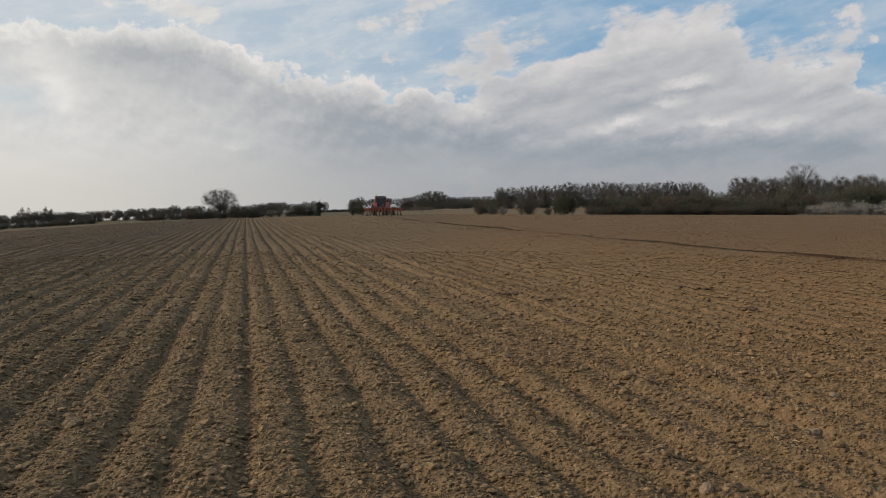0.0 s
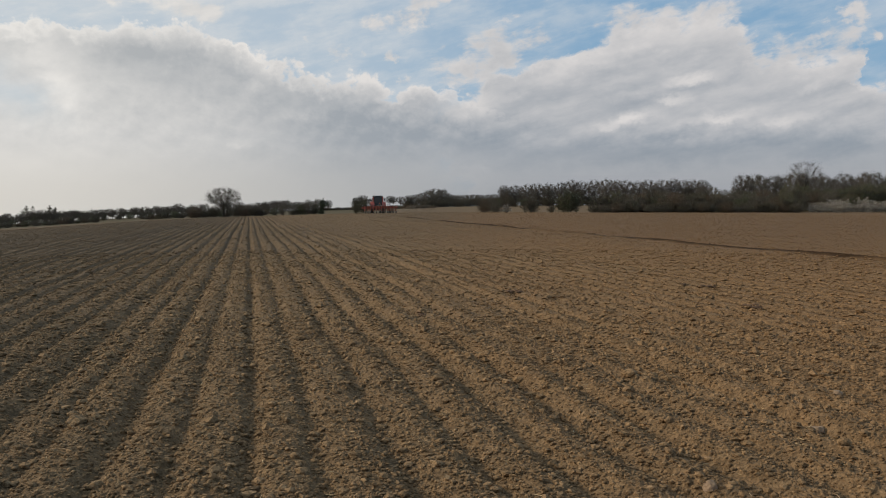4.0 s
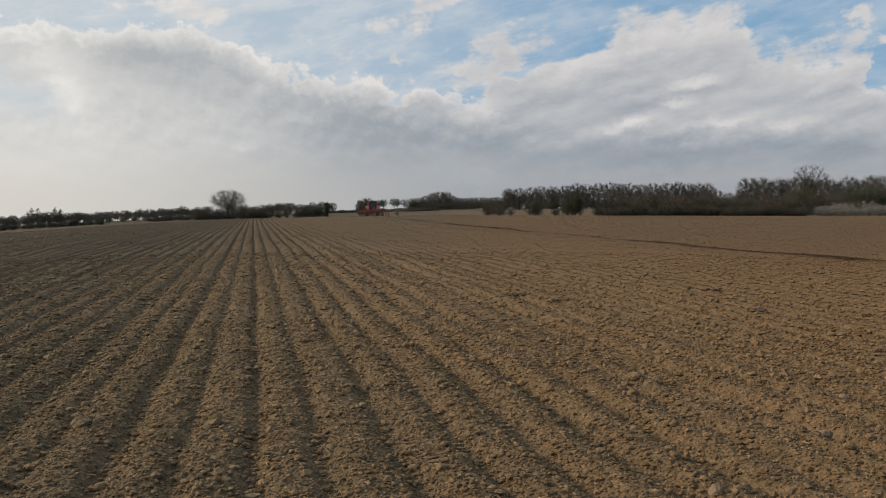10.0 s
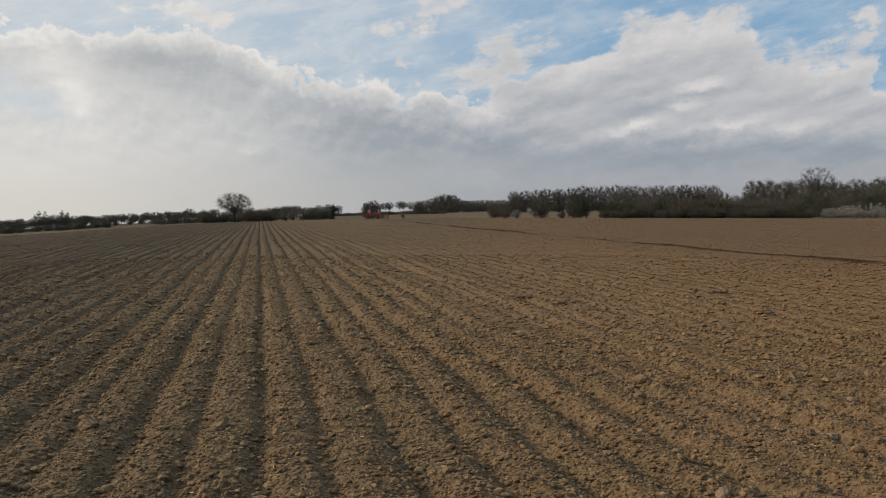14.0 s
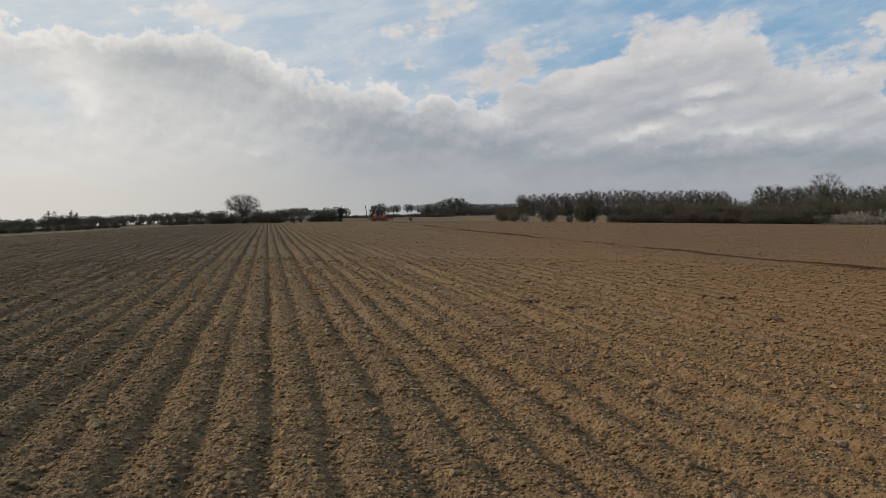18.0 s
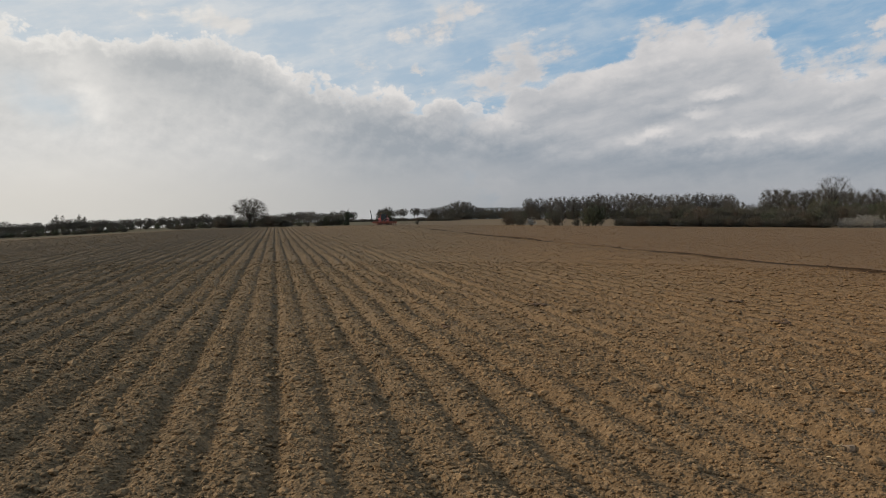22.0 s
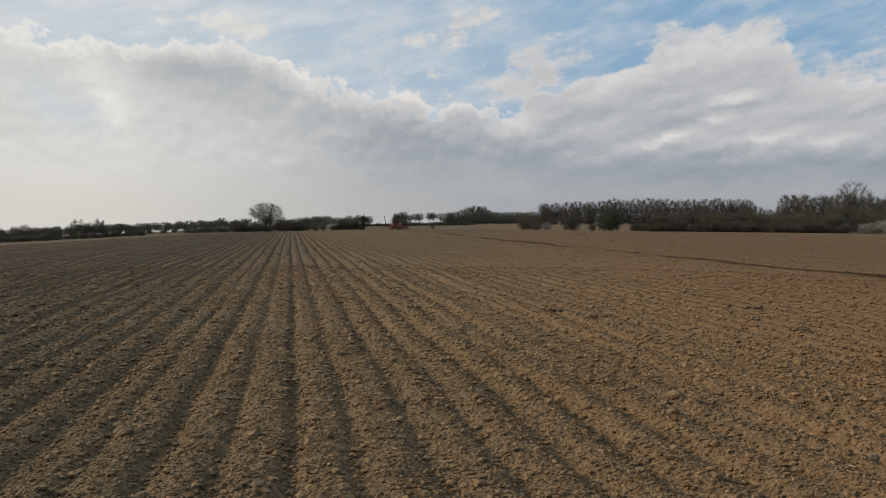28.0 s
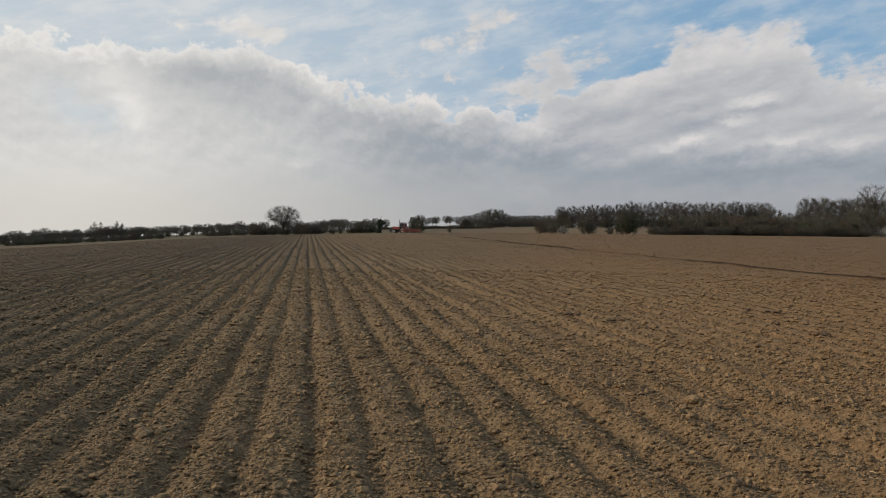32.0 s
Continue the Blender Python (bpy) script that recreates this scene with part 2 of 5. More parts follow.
def material(name, base, rough=0.8, metal=0.0, spread=0.25, scale=4.0, bump=0.0, bump_scale=30.0, spec=0.3, sway=0.0, spots=None, own=False):
    """A procedural surface: base colour varied at two scales, with grain, optional stains of a second colour and a change from piece to piece."""
    mat = bpy.data.materials.new(name)
    mat.use_nodes = True
    n = Nodes(mat.node_tree)
    place = n.add("ShaderNodeTexCoord").outputs["Object"]
    big, fine = n.noise(place, scale, 5.0), n.noise(place, scale * 7.3, 6.0, 0.65)
    value = n.math("MULTIPLY_ADD", n.math("ADD", big, n.math("MULTIPLY", fine, 0.7)), spread * 2, 1 - 1.7 * spread)
    if sway:
        value = n.math("MULTIPLY", value, n.fade(n.add("ShaderNodeNewGeometry").outputs["Random Per Island"], 0, 1, 1 - sway, 1 + sway, False))
    if own:
        value = n.math("MULTIPLY", value, n.fade(n.add("ShaderNodeObjectInfo").outputs["Random"], 0, 1, 0.75, 1.25, False))
    colour = n.mix(1.0, tuple(base), n.join(value, value, value), "MULTIPLY")
    if spots:
        colour = n.mix(n.fade(n.noise(place, scale * 2.1, 6.0, 0.7), 0.52, 0.68), colour, spots)
    shader = n.add("ShaderNodeBsdfPrincipled")
    n.put(shader.inputs["Base Color"], colour)
    n.put(shader.inputs["Roughness"], n.math("MULTIPLY_ADD", fine, 0.3, rough - 0.15, clamp=True))
    shader.inputs["Metallic"].default_value = metal
    shader.inputs["Specular IOR Level"].default_value = spec
    if bump:
        b = n.add("ShaderNodeBump")
        b.inputs["Strength"].default_value, b.inputs["Distance"].default_value = 0.8, bump
        n.put(b.inputs["Height"], n.noise(place, bump_scale, 6.0, 0.65))
        n.put(shader.inputs["Normal"], b.outputs[0])
    n.links.new(shader.outputs[0], n.add("ShaderNodeOutputMaterial").inputs[0])
    return mat


ROW = radians(13.1)                             # the seed rows run this far to the left of the view
RU, RV = Vector((math.cos(ROW), math.sin(ROW), 0)), Vector((-math.sin(ROW), math.cos(ROW), 0))
MARK_U = 17.7                                   # the marker furrow, metres to the right of the first row


def soil_material(name, loose=False):
    mat = bpy.data.materials.new(name)
    mat.use_nodes = True
    n = Nodes(mat.node_tree)
    place = n.add("ShaderNodeNewGeometry").outputs["Position"]
    u = n.vec("DOT_PRODUCT", place, tuple(RU), 1)
    v = n.vec("DOT_PRODUCT", place, tuple(RV), 1)
    far = n.vec("LENGTH", place, out=1)
    wide = n.noise(place, 0.09, 4.0, 0.6)
    patch = n.noise(place, 1.3, 6.0, 0.6)
    grain = n.noise(place, 38.0, 6.0, 0.7)
    crumb = n.voronoi(place, 46.0, "Color")
    crumb_value = n.split(crumb)[0]
    grey_soil, red_soil = (0.168, 0.112, 0.061), (0.170, 0.102, 0.050)
    side = n.math("ADD", n.fade(n.split(place)[0], -6.0, 9.0), n.math("MULTIPLY", n.math("SUBTRACT", wide, 0.5), 1.2), clamp=True)
    colour = n.mix(side, grey_soil, red_soil)
    colour = n.mix(n.fade(u, 0.2, -4.5, 0.0, 0.9), colour, (0.126, 0.087, 0.050))            # darker soil on the far left rows, their shaded sides put into its colour
    colour = n.mix(n.fade(n.math("MULTIPLY_ADD", n.math("SUBTRACT", wide, 0.5), 30.0, v), 8.0, 48.0, 0.0, 0.8), colour, n.mix(side, (0.102, 0.072, 0.043), (0.136, 0.082, 0.042)))   # the wider field darker, its missing crumb shadows put into the colour
    colour = n.mix(n.fade(patch, 0.48, 0.72, 0.0, 0.24), colour, (0.130, 0.096, 0.058))       # damp, darker earth
    colour = n.mix(n.fade(n.noise(place, 4.1, 5.0, 0.65), 0.55, 0.75, 0.0, 0.24), colour, (0.31, 0.228, 0.142))   # dried crust
    shade = n.math("ADD", n.fade(crumb_value, 0, 1, 0.70, 1.28, False), n.math("MULTIPLY", n.math("SUBTRACT", grain, 0.5), 0.7))
    lump = n.split(n.voronoi(place, 6.5, "Color"))[0]
    speck = n.split(n.voronoi(place, 17.0, "Color"))[1]
    shade = n.math("MULTIPLY", shade, n.math("MULTIPLY", n.fade(lump, 0, 1, 0.93, 1.07, False), n.fade(speck, 0, 1, 0.85, 1.15, False)))
    colour = n.mix(1.0, colour, n.join(shade, shade, shade), "MULTIPLY")
    off = n.math("ADD", n.math("SUBTRACT", u, MARK_U), n.math("MULTIPLY", n.math("SUBTRACT", n.noise(n.join(v, 0.0, 0.0), 0.5, 4.0), 0.5), 0.5))
    fresh_shade = n.math("EXPONENT", n.math("MULTIPLY", n.math("MULTIPLY", off, off), -55.0))
    fresh_shade = n.math("MULTIPLY", fresh_shade, n.fade(n.noise(place, 0.9, 6.0, 0.7), 0.22, 0.40))
    fresh_shade = n.math("MULTIPLY", fresh_shade, n.fade(v, 150.0, 110.0))
    colour = n.mix(n.math("MULTIPLY", fresh_shade, 0.95), colour, (0.026, 0.014, 0.007))            # moist earth turned up by the marker, its furrow's shade put into the colour
    if loose:
        own = n.fade(n.add("ShaderNodeNewGeometry").outputs["Random Per Island"], 0, 1, 1.0, 1.5, False)
        colour = n.mix(1.0, colour, n.join(own, own, own), "MULTIPLY")
    else:
        # beyond the field: dry grass margins and pale stubble
        grass = n.mix(n.noise(place, 0.6, 6.0, 0.7), (0.065, 0.055, 0.031), (0.11, 0.089, 0.052))
        x, y, _ = n.split(place)
        edge = n.math("MULTIPLY_ADD", n.math("SUBTRACT", n.noise(place, 0.03, 4.0), 0.5), 30.0, y)
        meadow = n.math("MULTIPLY", n.fade(edge, 268, 276), n.fade(x, -8.0, -40.0))
        stubble = n.math("MULTIPLY", n.fade(edge, 174, 178), n.fade(x, -8.0, 6.0))
        colour = n.mix(meadow, colour, grass)
        colour = n.mix(n.math("MULTIPLY", stubble, 0.7), colour, (0.128, 0.094, 0.055))
    shader = n.add("ShaderNodeBsdfPrincipled")
    n.put(shader.inputs["Base Color"], colour)
    shader.inputs["Roughness"].default_value = 0.95
    shader.inputs["Specular IOR Level"].default_value = 0.12
    def grains(scale, reach):
        """Separate round crumbs on an even bed."""
        return n.math("MAXIMUM", n.math("SUBTRACT", reach, n.voronoi(place, scale)), 0.0)

    lumps = n.math("MULTIPLY_ADD", grains(55.0, 0.42), 0.7, n.math("MULTIPLY", n.noise(place, 95.0, 5.0, 0.7), 0.4))
    lumps = n.math("MULTIPLY_ADD", grains(19.0, 0.36), 1.8, lumps)
    coarse = n.math("MULTIPLY_ADD", grains(8.0, 0.30), 9.0, n.math("MULTIPLY", n.noise(place, 4.2, 6.0, 0.7), 3.0))
    lumps = n.math("MULTIPLY_ADD", coarse, n.fade(far, 10.0, 40.0, 0.0, 0.8), lumps)
    b = n.add("ShaderNodeBump")
    b.inputs["Strength"].default_value, b.inputs["Distance"].default_value = 1.0, 0.022
    n.put(b.inputs["Height"], lumps)
    n.put(shader.inputs["Normal"], b.outputs[0])
    n.links.new(shader.outputs[0], n.add("ShaderNodeOutputMaterial").inputs[0])
    return mat


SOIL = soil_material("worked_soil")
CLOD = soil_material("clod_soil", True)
STONE = material("field_stone", (0.36, 0.31, 0.25), 0.85, spread=0.3, scale=14, bump=0.004, bump_scale=70)
STRAW = material("dry_straw", (0.42, 0.31, 0.17), 0.7, spread=0.3, scale=20)
BARK = material("grey_bark", (0.066, 0.057, 0.048), 0.9, spread=0.35, scale=2.0, sway=0.25)
TWIG = material("bare_twigs", (0.082, 0.070, 0.054), 0.9, spread=0.3, scale=1.2, sway=0.2, own=True)
TWIG_RED = material("russet_twigs", (0.094, 0.068, 0.049), 0.9, spread=0.3, scale=1.2, sway=0.35, own=True)
BUD = material("budding_leaves", (0.085, 0.084, 0.046), 0.75, spread=0.3, scale=0.8, sway=0.35, own=True)
LEAF = material("dark_leaves", (0.070, 0.082, 0.036), 0.7, spread=0.35, scale=0.8, sway=0.4, own=True)
IVY = material("ivy_leaves", (0.032, 0.042, 0.020), 0.55, spread=0.35, scale=1.5, sway=0.4)
BLOSSOM = material("white_blossom", (0.44, 0.41, 0.36), 0.8, spread=0.25, scale=1.0, sway=0.25)

# ---- helpers for meshes ----


def mesh_of(name, verts, faces, mat, smooth=False):
    """A mesh from arrays of corners and of faces with equal numbers of corners (or a list of such arrays)."""
    groups = faces if isinstance(faces, list) else [faces]
    groups = [np.asarray(g, dtype=np.int32) for g in groups if len(g)]
    me = bpy.data.meshes.new(name)
    verts = np.ascontiguousarray(verts, dtype=np.float32)
    me.vertices.add(len(verts))
    me.vertices.foreach_set("co", verts.ravel())
    loops = np.concatenate([g.ravel() for g in groups])
    sizes = np.concatenate([np.full(len(g), g.shape[1], dtype=np.int32) for g in groups])
    me.loops.add(len(loops))
    me.loops.foreach_set("vertex_index", loops)
    me.polygons.add(len(sizes))
    me.polygons.foreach_set("loop_start", np.concatenate([[0], np.cumsum(sizes)[:-1]]).astype(np.int32))
    me.polygons.foreach_set("use_smooth", np.full(len(sizes), smooth, dtype=bool))
    me.update(calc_edges=True)
    me.validate()
    me.materials.append(mat)
    return me


def part(name, bm, mat, parent=None, label="", smooth=False):
    """Links a bmesh (or a ready mesh) as one object, under its thing."""
    if isinstance(bm, bmesh.types.BMesh):
        me = bpy.data.meshes.new(name)
        bmesh.ops.recalc_face_normals(bm, faces=bm.faces)
        bm.to_mesh(me)
        bm.free()
        me.materials.append(mat)
        if smooth:
            me.polygons.foreach_set("use_smooth", [True] * len(me.polygons))
    else:
        me = bm
    ob = new(name, me)
    ob.parent = parent
    if label:
        ob["label"] = label
    return ob


def step(a, b, x):
    t = np.clip((x - a) / (b - a), 0, 1)
    return t * t * (3 - 2 * t)


def terrain(x, y):
    """The lie of the land: level near the viewer, a low rise ahead, falling away to the left."""
    d = np.hypot(x, y) + 1e-9
    a, g, q = x / d, d * d / (d * d + 130.0 ** 2), d / (1 + d / 900.0) / 200.0
    z = g * (0.828 - 2.075 * a - 1.074 * a * a + 4.283 * a ** 3 + q * (-2.48 + 7.671 * a - 8.66 * a * a) + q * q * (1.429 - 0.511 * a))
    z = z + 0.576 * np.exp(-((x + 12) / 40) ** 2 - ((y - 135) / 45) ** 2)
    z = z - 1.1 * g * step(0.30, 0.52, -a)
    crest = 480 + 170 * np.clip((a + 0.22) / 0.15, 0, 1)
    return z - 0.03 * np.maximum(0, d - crest)


rng = np.random.default_rng(5)
TABLE = rng.random((512, 512, 4)).astype(np.float32)


def lattice(i, j, k):
    return TABLE[i & 511, j & 511, k]


def value_noise(x, y, k=0):
    i, j = np.floor(x).astype(np.int64), np.floor(y).astype(np.int64)
    s, t = x - i, y - j
    s, t = s * s * (3 - 2 * s), t * t * (3 - 2 * t)
    a = lattice(i, j, k) * (1 - s) + lattice(i + 1, j, k) * s
    b = lattice(i, j + 1, k) * (1 - s) + lattice(i + 1, j + 1, k) * s
    return (a * (1 - t) + b * t) * 2 - 1


def crumbs(x, y, cell, share, shift):
    """Domes of broken earth scattered over a jittered lattice; height in units of the cell."""
    x, y = x / cell + shift, y / cell + shift * 1.7
    i, j = np.floor(x).astype(np.int64), np.floor(y).astype(np.int64)
    best = np.zeros_like(x)
    for di in (-1, 0, 1):
        for dj in (-1, 0, 1):
            a, b = i + di, j + dj
            size = lattice(a, b, 2)
            r = np.where(size < share, 0.22 + 0.33 * (size / share) ** 2, 1e-3)
            dx, dy = x - a - lattice(a, b, 0), y - b - lattice(a, b, 1)
            turn = lattice(a, b, 3) * 6.28
            c, s = np.cos(turn), np.sin(turn)
            dx, dy = c * dx + s * dy, (c * dy - s * dx) * 1.3
            d2 = (dx * dx + dy * dy) / (r * r)
            best = np.maximum(best, np.sqrt(np.maximum(0, 1 - d2 * np.sqrt(d2 + 1e-9))) * r * 0.75)
    return best * cell


# furrows between the seed rows, by their number from the one ahead: shift, depth, half width in metres
FURROWS = {-10: (0.0, 0.035, 0.09), -9: (0.04, 0.062, 0.10), -8: (0.0, 0.034, 0.09), -7: (0.06, 0.045, 0.10), -6: (0.0, 0.034, 0.09), -5: (0.03, 0.040, 0.09), -4: (0.09, 0.060, 0.15),
           -3: (0.02, 0.032, 0.08), -2: (0.03, 0.056, 0.115), -1: (0.0, 0.024, 0.08), 0: (0.0, 0.047, 0.085), 1: (-0.05, 0.034, 0.08), 2: (0.03, 0.054, 0.13), 3: (0.04, 0.048, 0.10),
           4: (0.08, 0.102, 0.13), 5: (0.12, 0.097, 0.13), 6: (0.15, 0.097, 0.13), 7: (0.16, 0.084, 0.13), 8: (0.15, 0.087, 0.13)}


def row_profile(u, v):
    """The seed rows: flat-topped ridges every 0.45 m, the furrows between them of uneven depth and steeper on their left side."""
    wob = 0.035 * value_noise(u * 0.2 + 3, v * 0.25) + 0.022 * value_noise(u * 0.9, v * 1.1, 1)
    p = u + wob - 0.01
    near = np.round(p / 0.45).astype(np.int64)
    turn = (p / 0.45 - near) * 2 * math.pi + math.pi
    z = 0.013 * np.cos(turn - 0.45 * np.sin(turn)) + 0.029
    for k in (-1, 0, 1):
        row = near + k
        shift, depth, wide = 0.10 * (lattice(row + 40, row * 3, 0) - 0.5), 0.030 + 0.045 * lattice(row + 70, row * 5, 1) ** 1.5, 0.09 + 0.03 * lattice(row, row * 7, 2)
        for number, (own_shift, own_depth, own_wide) in FURROWS.items():
            here = row == number
            shift, depth, wide = np.where(here, own_shift, shift), np.where(here, own_depth, depth), np.where(here, own_wide, wide)
        d = p - row * 0.45 - shift
        broken = step(0.6, 2.4, row * 0.45)     # to the right the furrows come and go
        depth = depth * (0.92 + (0.20 + 0.32 * broken) * value_noise(row * 7.31, v * 0.33, 2) + 0.20 * value_noise(row * 3.17, v * 1.1, 3))
        z = z - np.maximum(depth, 0) * np.exp(-np.abs(d / np.where(d < 0, wide * 0.75, wide * 1.2)) ** 2.2)
    return z


def relief(u, v, cell=0.0):
    """Height of the worked soil above the lie of the land, leaving out what is finer than a cell."""
    d = np.hypot(u, v)
    worked = 1 - step(13.0, MARK_U, u + 1.5 * value_noise(u * 0.1, v * 0.1, 3))
    z = row_profile(u, v) * (0.2 + 0.8 * worked) * (1 - step(150, 300, d))
    z = z + 0.03 * value_noise(u * 0.5, v * 0.35, 1) + 0.007 * value_noise(u * 1.9, v * 1.3, 2) * (1 - step(0.1, 0.5, cell))
    rough = 0.55 + 0.45 * value_noise(u * 0.8 + 9, v * 0.5, 3)
    z = z + rough * 0.004 * value_noise(u * 6.3, v * 5.1) * (1 - step(0.05, 0.2, cell))
    z = z + 0.0028 * value_noise(u * 17.0, v * 15.0, 1) * (1 - step(0.02, 0.09, cell))
    far = 1 - step(0.05, 0.16, cell)
    z = z + 0.45 * crumbs(u, v, 0.19, 0.06, 3.1) * far
    z = z + 0.32 * crumbs(u, v, 0.095, 0.22, 7.7) * far * (0.4 + 0.7 * rough)
    z = z + 0.8 * crumbs(u, v, 0.047, 0.85, 1.3) * (1 - step(0.03, 0.08, cell))
    # the marker's furrow
    line = MARK_U + 0.12 * value_noise(v * 0.12, v * 0 + 0.5) + 0.02 * value_noise(v * 0.5, v * 0 + 4.5, 1)
    cut = 0.75 + 0.5 * value_noise(v * 0.22, v * 0 + 7.5, 2)
    e = u - line
    z = z + cut * (0.13 * np.exp(-((e + 0.03) / 0.09) ** 2) - 0.11 * np.exp(-((e - 0.24) / 0.12) ** 2)) * (1 - step(90, 140, v))
    # three wheel lines across the unworked strip
    for w in (21.5, 24.0, 29.0):
        z = z - 0.05 * np.exp(-((u - w - 0.2 * value_noise(v * 0.07, v * 0 + w)) / 0.2) ** 2)
    return z


def ticks(core, grow, outer, fast):
    """Steps along one axis: core is the finest spacing, growing slowly to outer, then fast to the horizon."""
    values, s, gap = [], 0.0, core
    while s < 3200:
        s += gap
        values.append(s)
        gap = core * (1 + s / grow) if s < outer else gap * fast
    return np.array(values)


def build_ground():
    mid = np.arange(-2.2, 4.4, 0.021)
    right, left = mid[-1] + ticks(0.022, 3.6, 30, 1.06), mid[0] - ticks(0.024, 3.0, 22, 1.07)[::-1]
    us = np.concatenate([left, mid, right])
    vs, s = [], 3.6
    while s < 3200:
        vs.append(s)
        s += 0.019 * max(1.0, s / 4.6) ** 1.38 if s < 400 else 0.06 * s
    back = (3.6 - ticks(0.05, 2.0, 14, 1.12))[::-1]
    vs = np.concatenate([back, vs])
    U, V = np.meshgrid(us, vs)
    cu, cv = np.gradient(us), np.gradient(vs)
    cell = np.where(V < 3.6, np.maximum(cu[None, :], cv[:, None]), np.sqrt(np.maximum(cu[None, :], 1e-3) * np.maximum(cv[:, None], 1e-3)))
    X, Y = U * RU.x + V * RV.x, U * RU.y + V * RV.y
    Z = terrain(X, Y) + relief(U, V, cell)
    n, m = len(vs), len(us)
    far = step(0.04, 0.12, cell) * (1 - step(2.0, 6.0, cell))
    Z += (TABLE[np.arange(n)[:, None] % 512, np.arange(m)[None, :] % 509, 1] - 0.5) * 2 * np.minimum(cell * 0.022, 0.006) * far      # clods too far off to shape one by one
    index = np.arange(n * m).reshape(n, m)
    quads = np.stack([index[:-1, :-1], index[:-1, 1:], index[1:, 1:], index[1:, :-1]], -1).reshape(-1, 4)
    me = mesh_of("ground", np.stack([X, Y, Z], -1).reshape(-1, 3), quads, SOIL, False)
    tagged(new("ground", me), "bare brown field soil in drilled rows with crumbs", "soil", kind="structure")


def height(x, y):
    """Ground height at one place, with the rows and furrows."""
    p = np.array([float(x)]), np.array([float(y)])
    u, v = p[0] * RU.x + p[1] * RU.y, p[0] * RV.x + p[1] * RV.y
    return float((terrain(*p) + relief(u, v, np.array([0.02 if math.hypot(x, y) < 12 else 0.2])))[0])


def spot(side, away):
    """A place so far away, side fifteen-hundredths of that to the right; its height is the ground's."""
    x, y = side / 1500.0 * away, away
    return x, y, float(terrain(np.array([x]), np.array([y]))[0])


build_ground()

# ---- trees and shrubs ----


def tubes(segs, sides):
    """Tapered tubes for rows of (x0 y0 z0 r0 x1 y1 z1 r1)."""
    s = np.array(segs, dtype=np.float64)
    p, r0, q, r1 = s[:, 0:3], s[:, 3], s[:, 4:7], s[:, 7]
    d = q - p
    d /= np.linalg.norm(d, axis=1)[:, None] + 1e-9
    ref = np.where(np.abs(d[:, 2:3]) > 0.9, np.array([[1.0, 0, 0]]), np.array([[0, 0, 1.0]]))
    a = np.cross(d, ref)
    a /= np.linalg.norm(a, axis=1)[:, None] + 1e-9
    b = np.cross(d, a)
    t = np.arange(sides) * 2 * math.pi / sides
    ring = a[:, None, :] * np.cos(t)[None, :, None] + b[:, None, :] * np.sin(t)[None, :, None]
    verts = np.concatenate([p[:, None] + ring * r0[:, None, None], q[:, None] + ring * r1[:, None, None]], 1)
    base = np.arange(len(s))[:, None] * sides * 2
    k = np.arange(sides)
    quad = np.stack([k, (k + 1) % sides, (k + 1) % sides + sides, k + sides], -1)
    return verts.reshape(-1, 3), (base[:, :, None] + quad[None]).reshape(-1, 4)


def blades(points, ways, length, width, r):
    """Thin three-cornered twigs at points along ways."""
    n = len(points)
    side = np.cross(ways, r.normal(size=(n, 3)))
    side /= np.linalg.norm(side, axis=1)[:, None] + 1e-9
    w = (width * (0.6 + 0.8 * r.random(n)))[:, None]
    tip = points + ways * (length * (0.5 + r.random(n)))[:, None]
    verts = np.stack([points - side * w, points + side * w, tip], 1).reshape(-1, 3)
    return verts, np.arange(n * 3).reshape(-1, 3)


def flakes(points, size, r):
    """Small leaf tufts, each a bent pair of triangles."""
    n = len(points)
    a, b = r.normal(size=(n, 3)), r.normal(size=(n, 3))
    a /= np.linalg.norm(a, axis=1)[:, None]
    b -= a * (a * b).sum(1)[:, None]
    b /= np.linalg.norm(b, axis=1)[:, None]
    s = (size * (0.5 + r.random(n)))[:, None]
    bend = np.cross(a, b) * s * 0.4
    verts = np.stack([points - a * s, points - b * s * 0.6 + bend, points + a * s, points + b * s * 0.6 + bend], 1).reshape(-1, 3)
    k = np.arange(n)[:, None] * 4
    return verts, np.concatenate([k + np.array([[0, 1, 2]]), k + np.array([[0, 2, 3]])])


def stack(*pieces):
    verts, faces, base = [], [], 0
    for v, f in pieces:
        verts.append(v)
        faces.append(f + base)
        base += len(v)
    return np.concatenate(verts), faces


def curve(p, q, bend, parts, r, wander):
    """Points along a limb from p to q that first follows bend."""
    out, span = [p], np.linalg.norm(q - p)
    mid = p + bend * span * 0.5
    for k in range(1, parts + 1):
        t = k / parts
        c = p * (1 - t) ** 2 + mid * 2 * t * (1 - t) + q * t * t
        out.append(c + (r.normal(size=3) * span * wander if k < parts else 0))
    return out


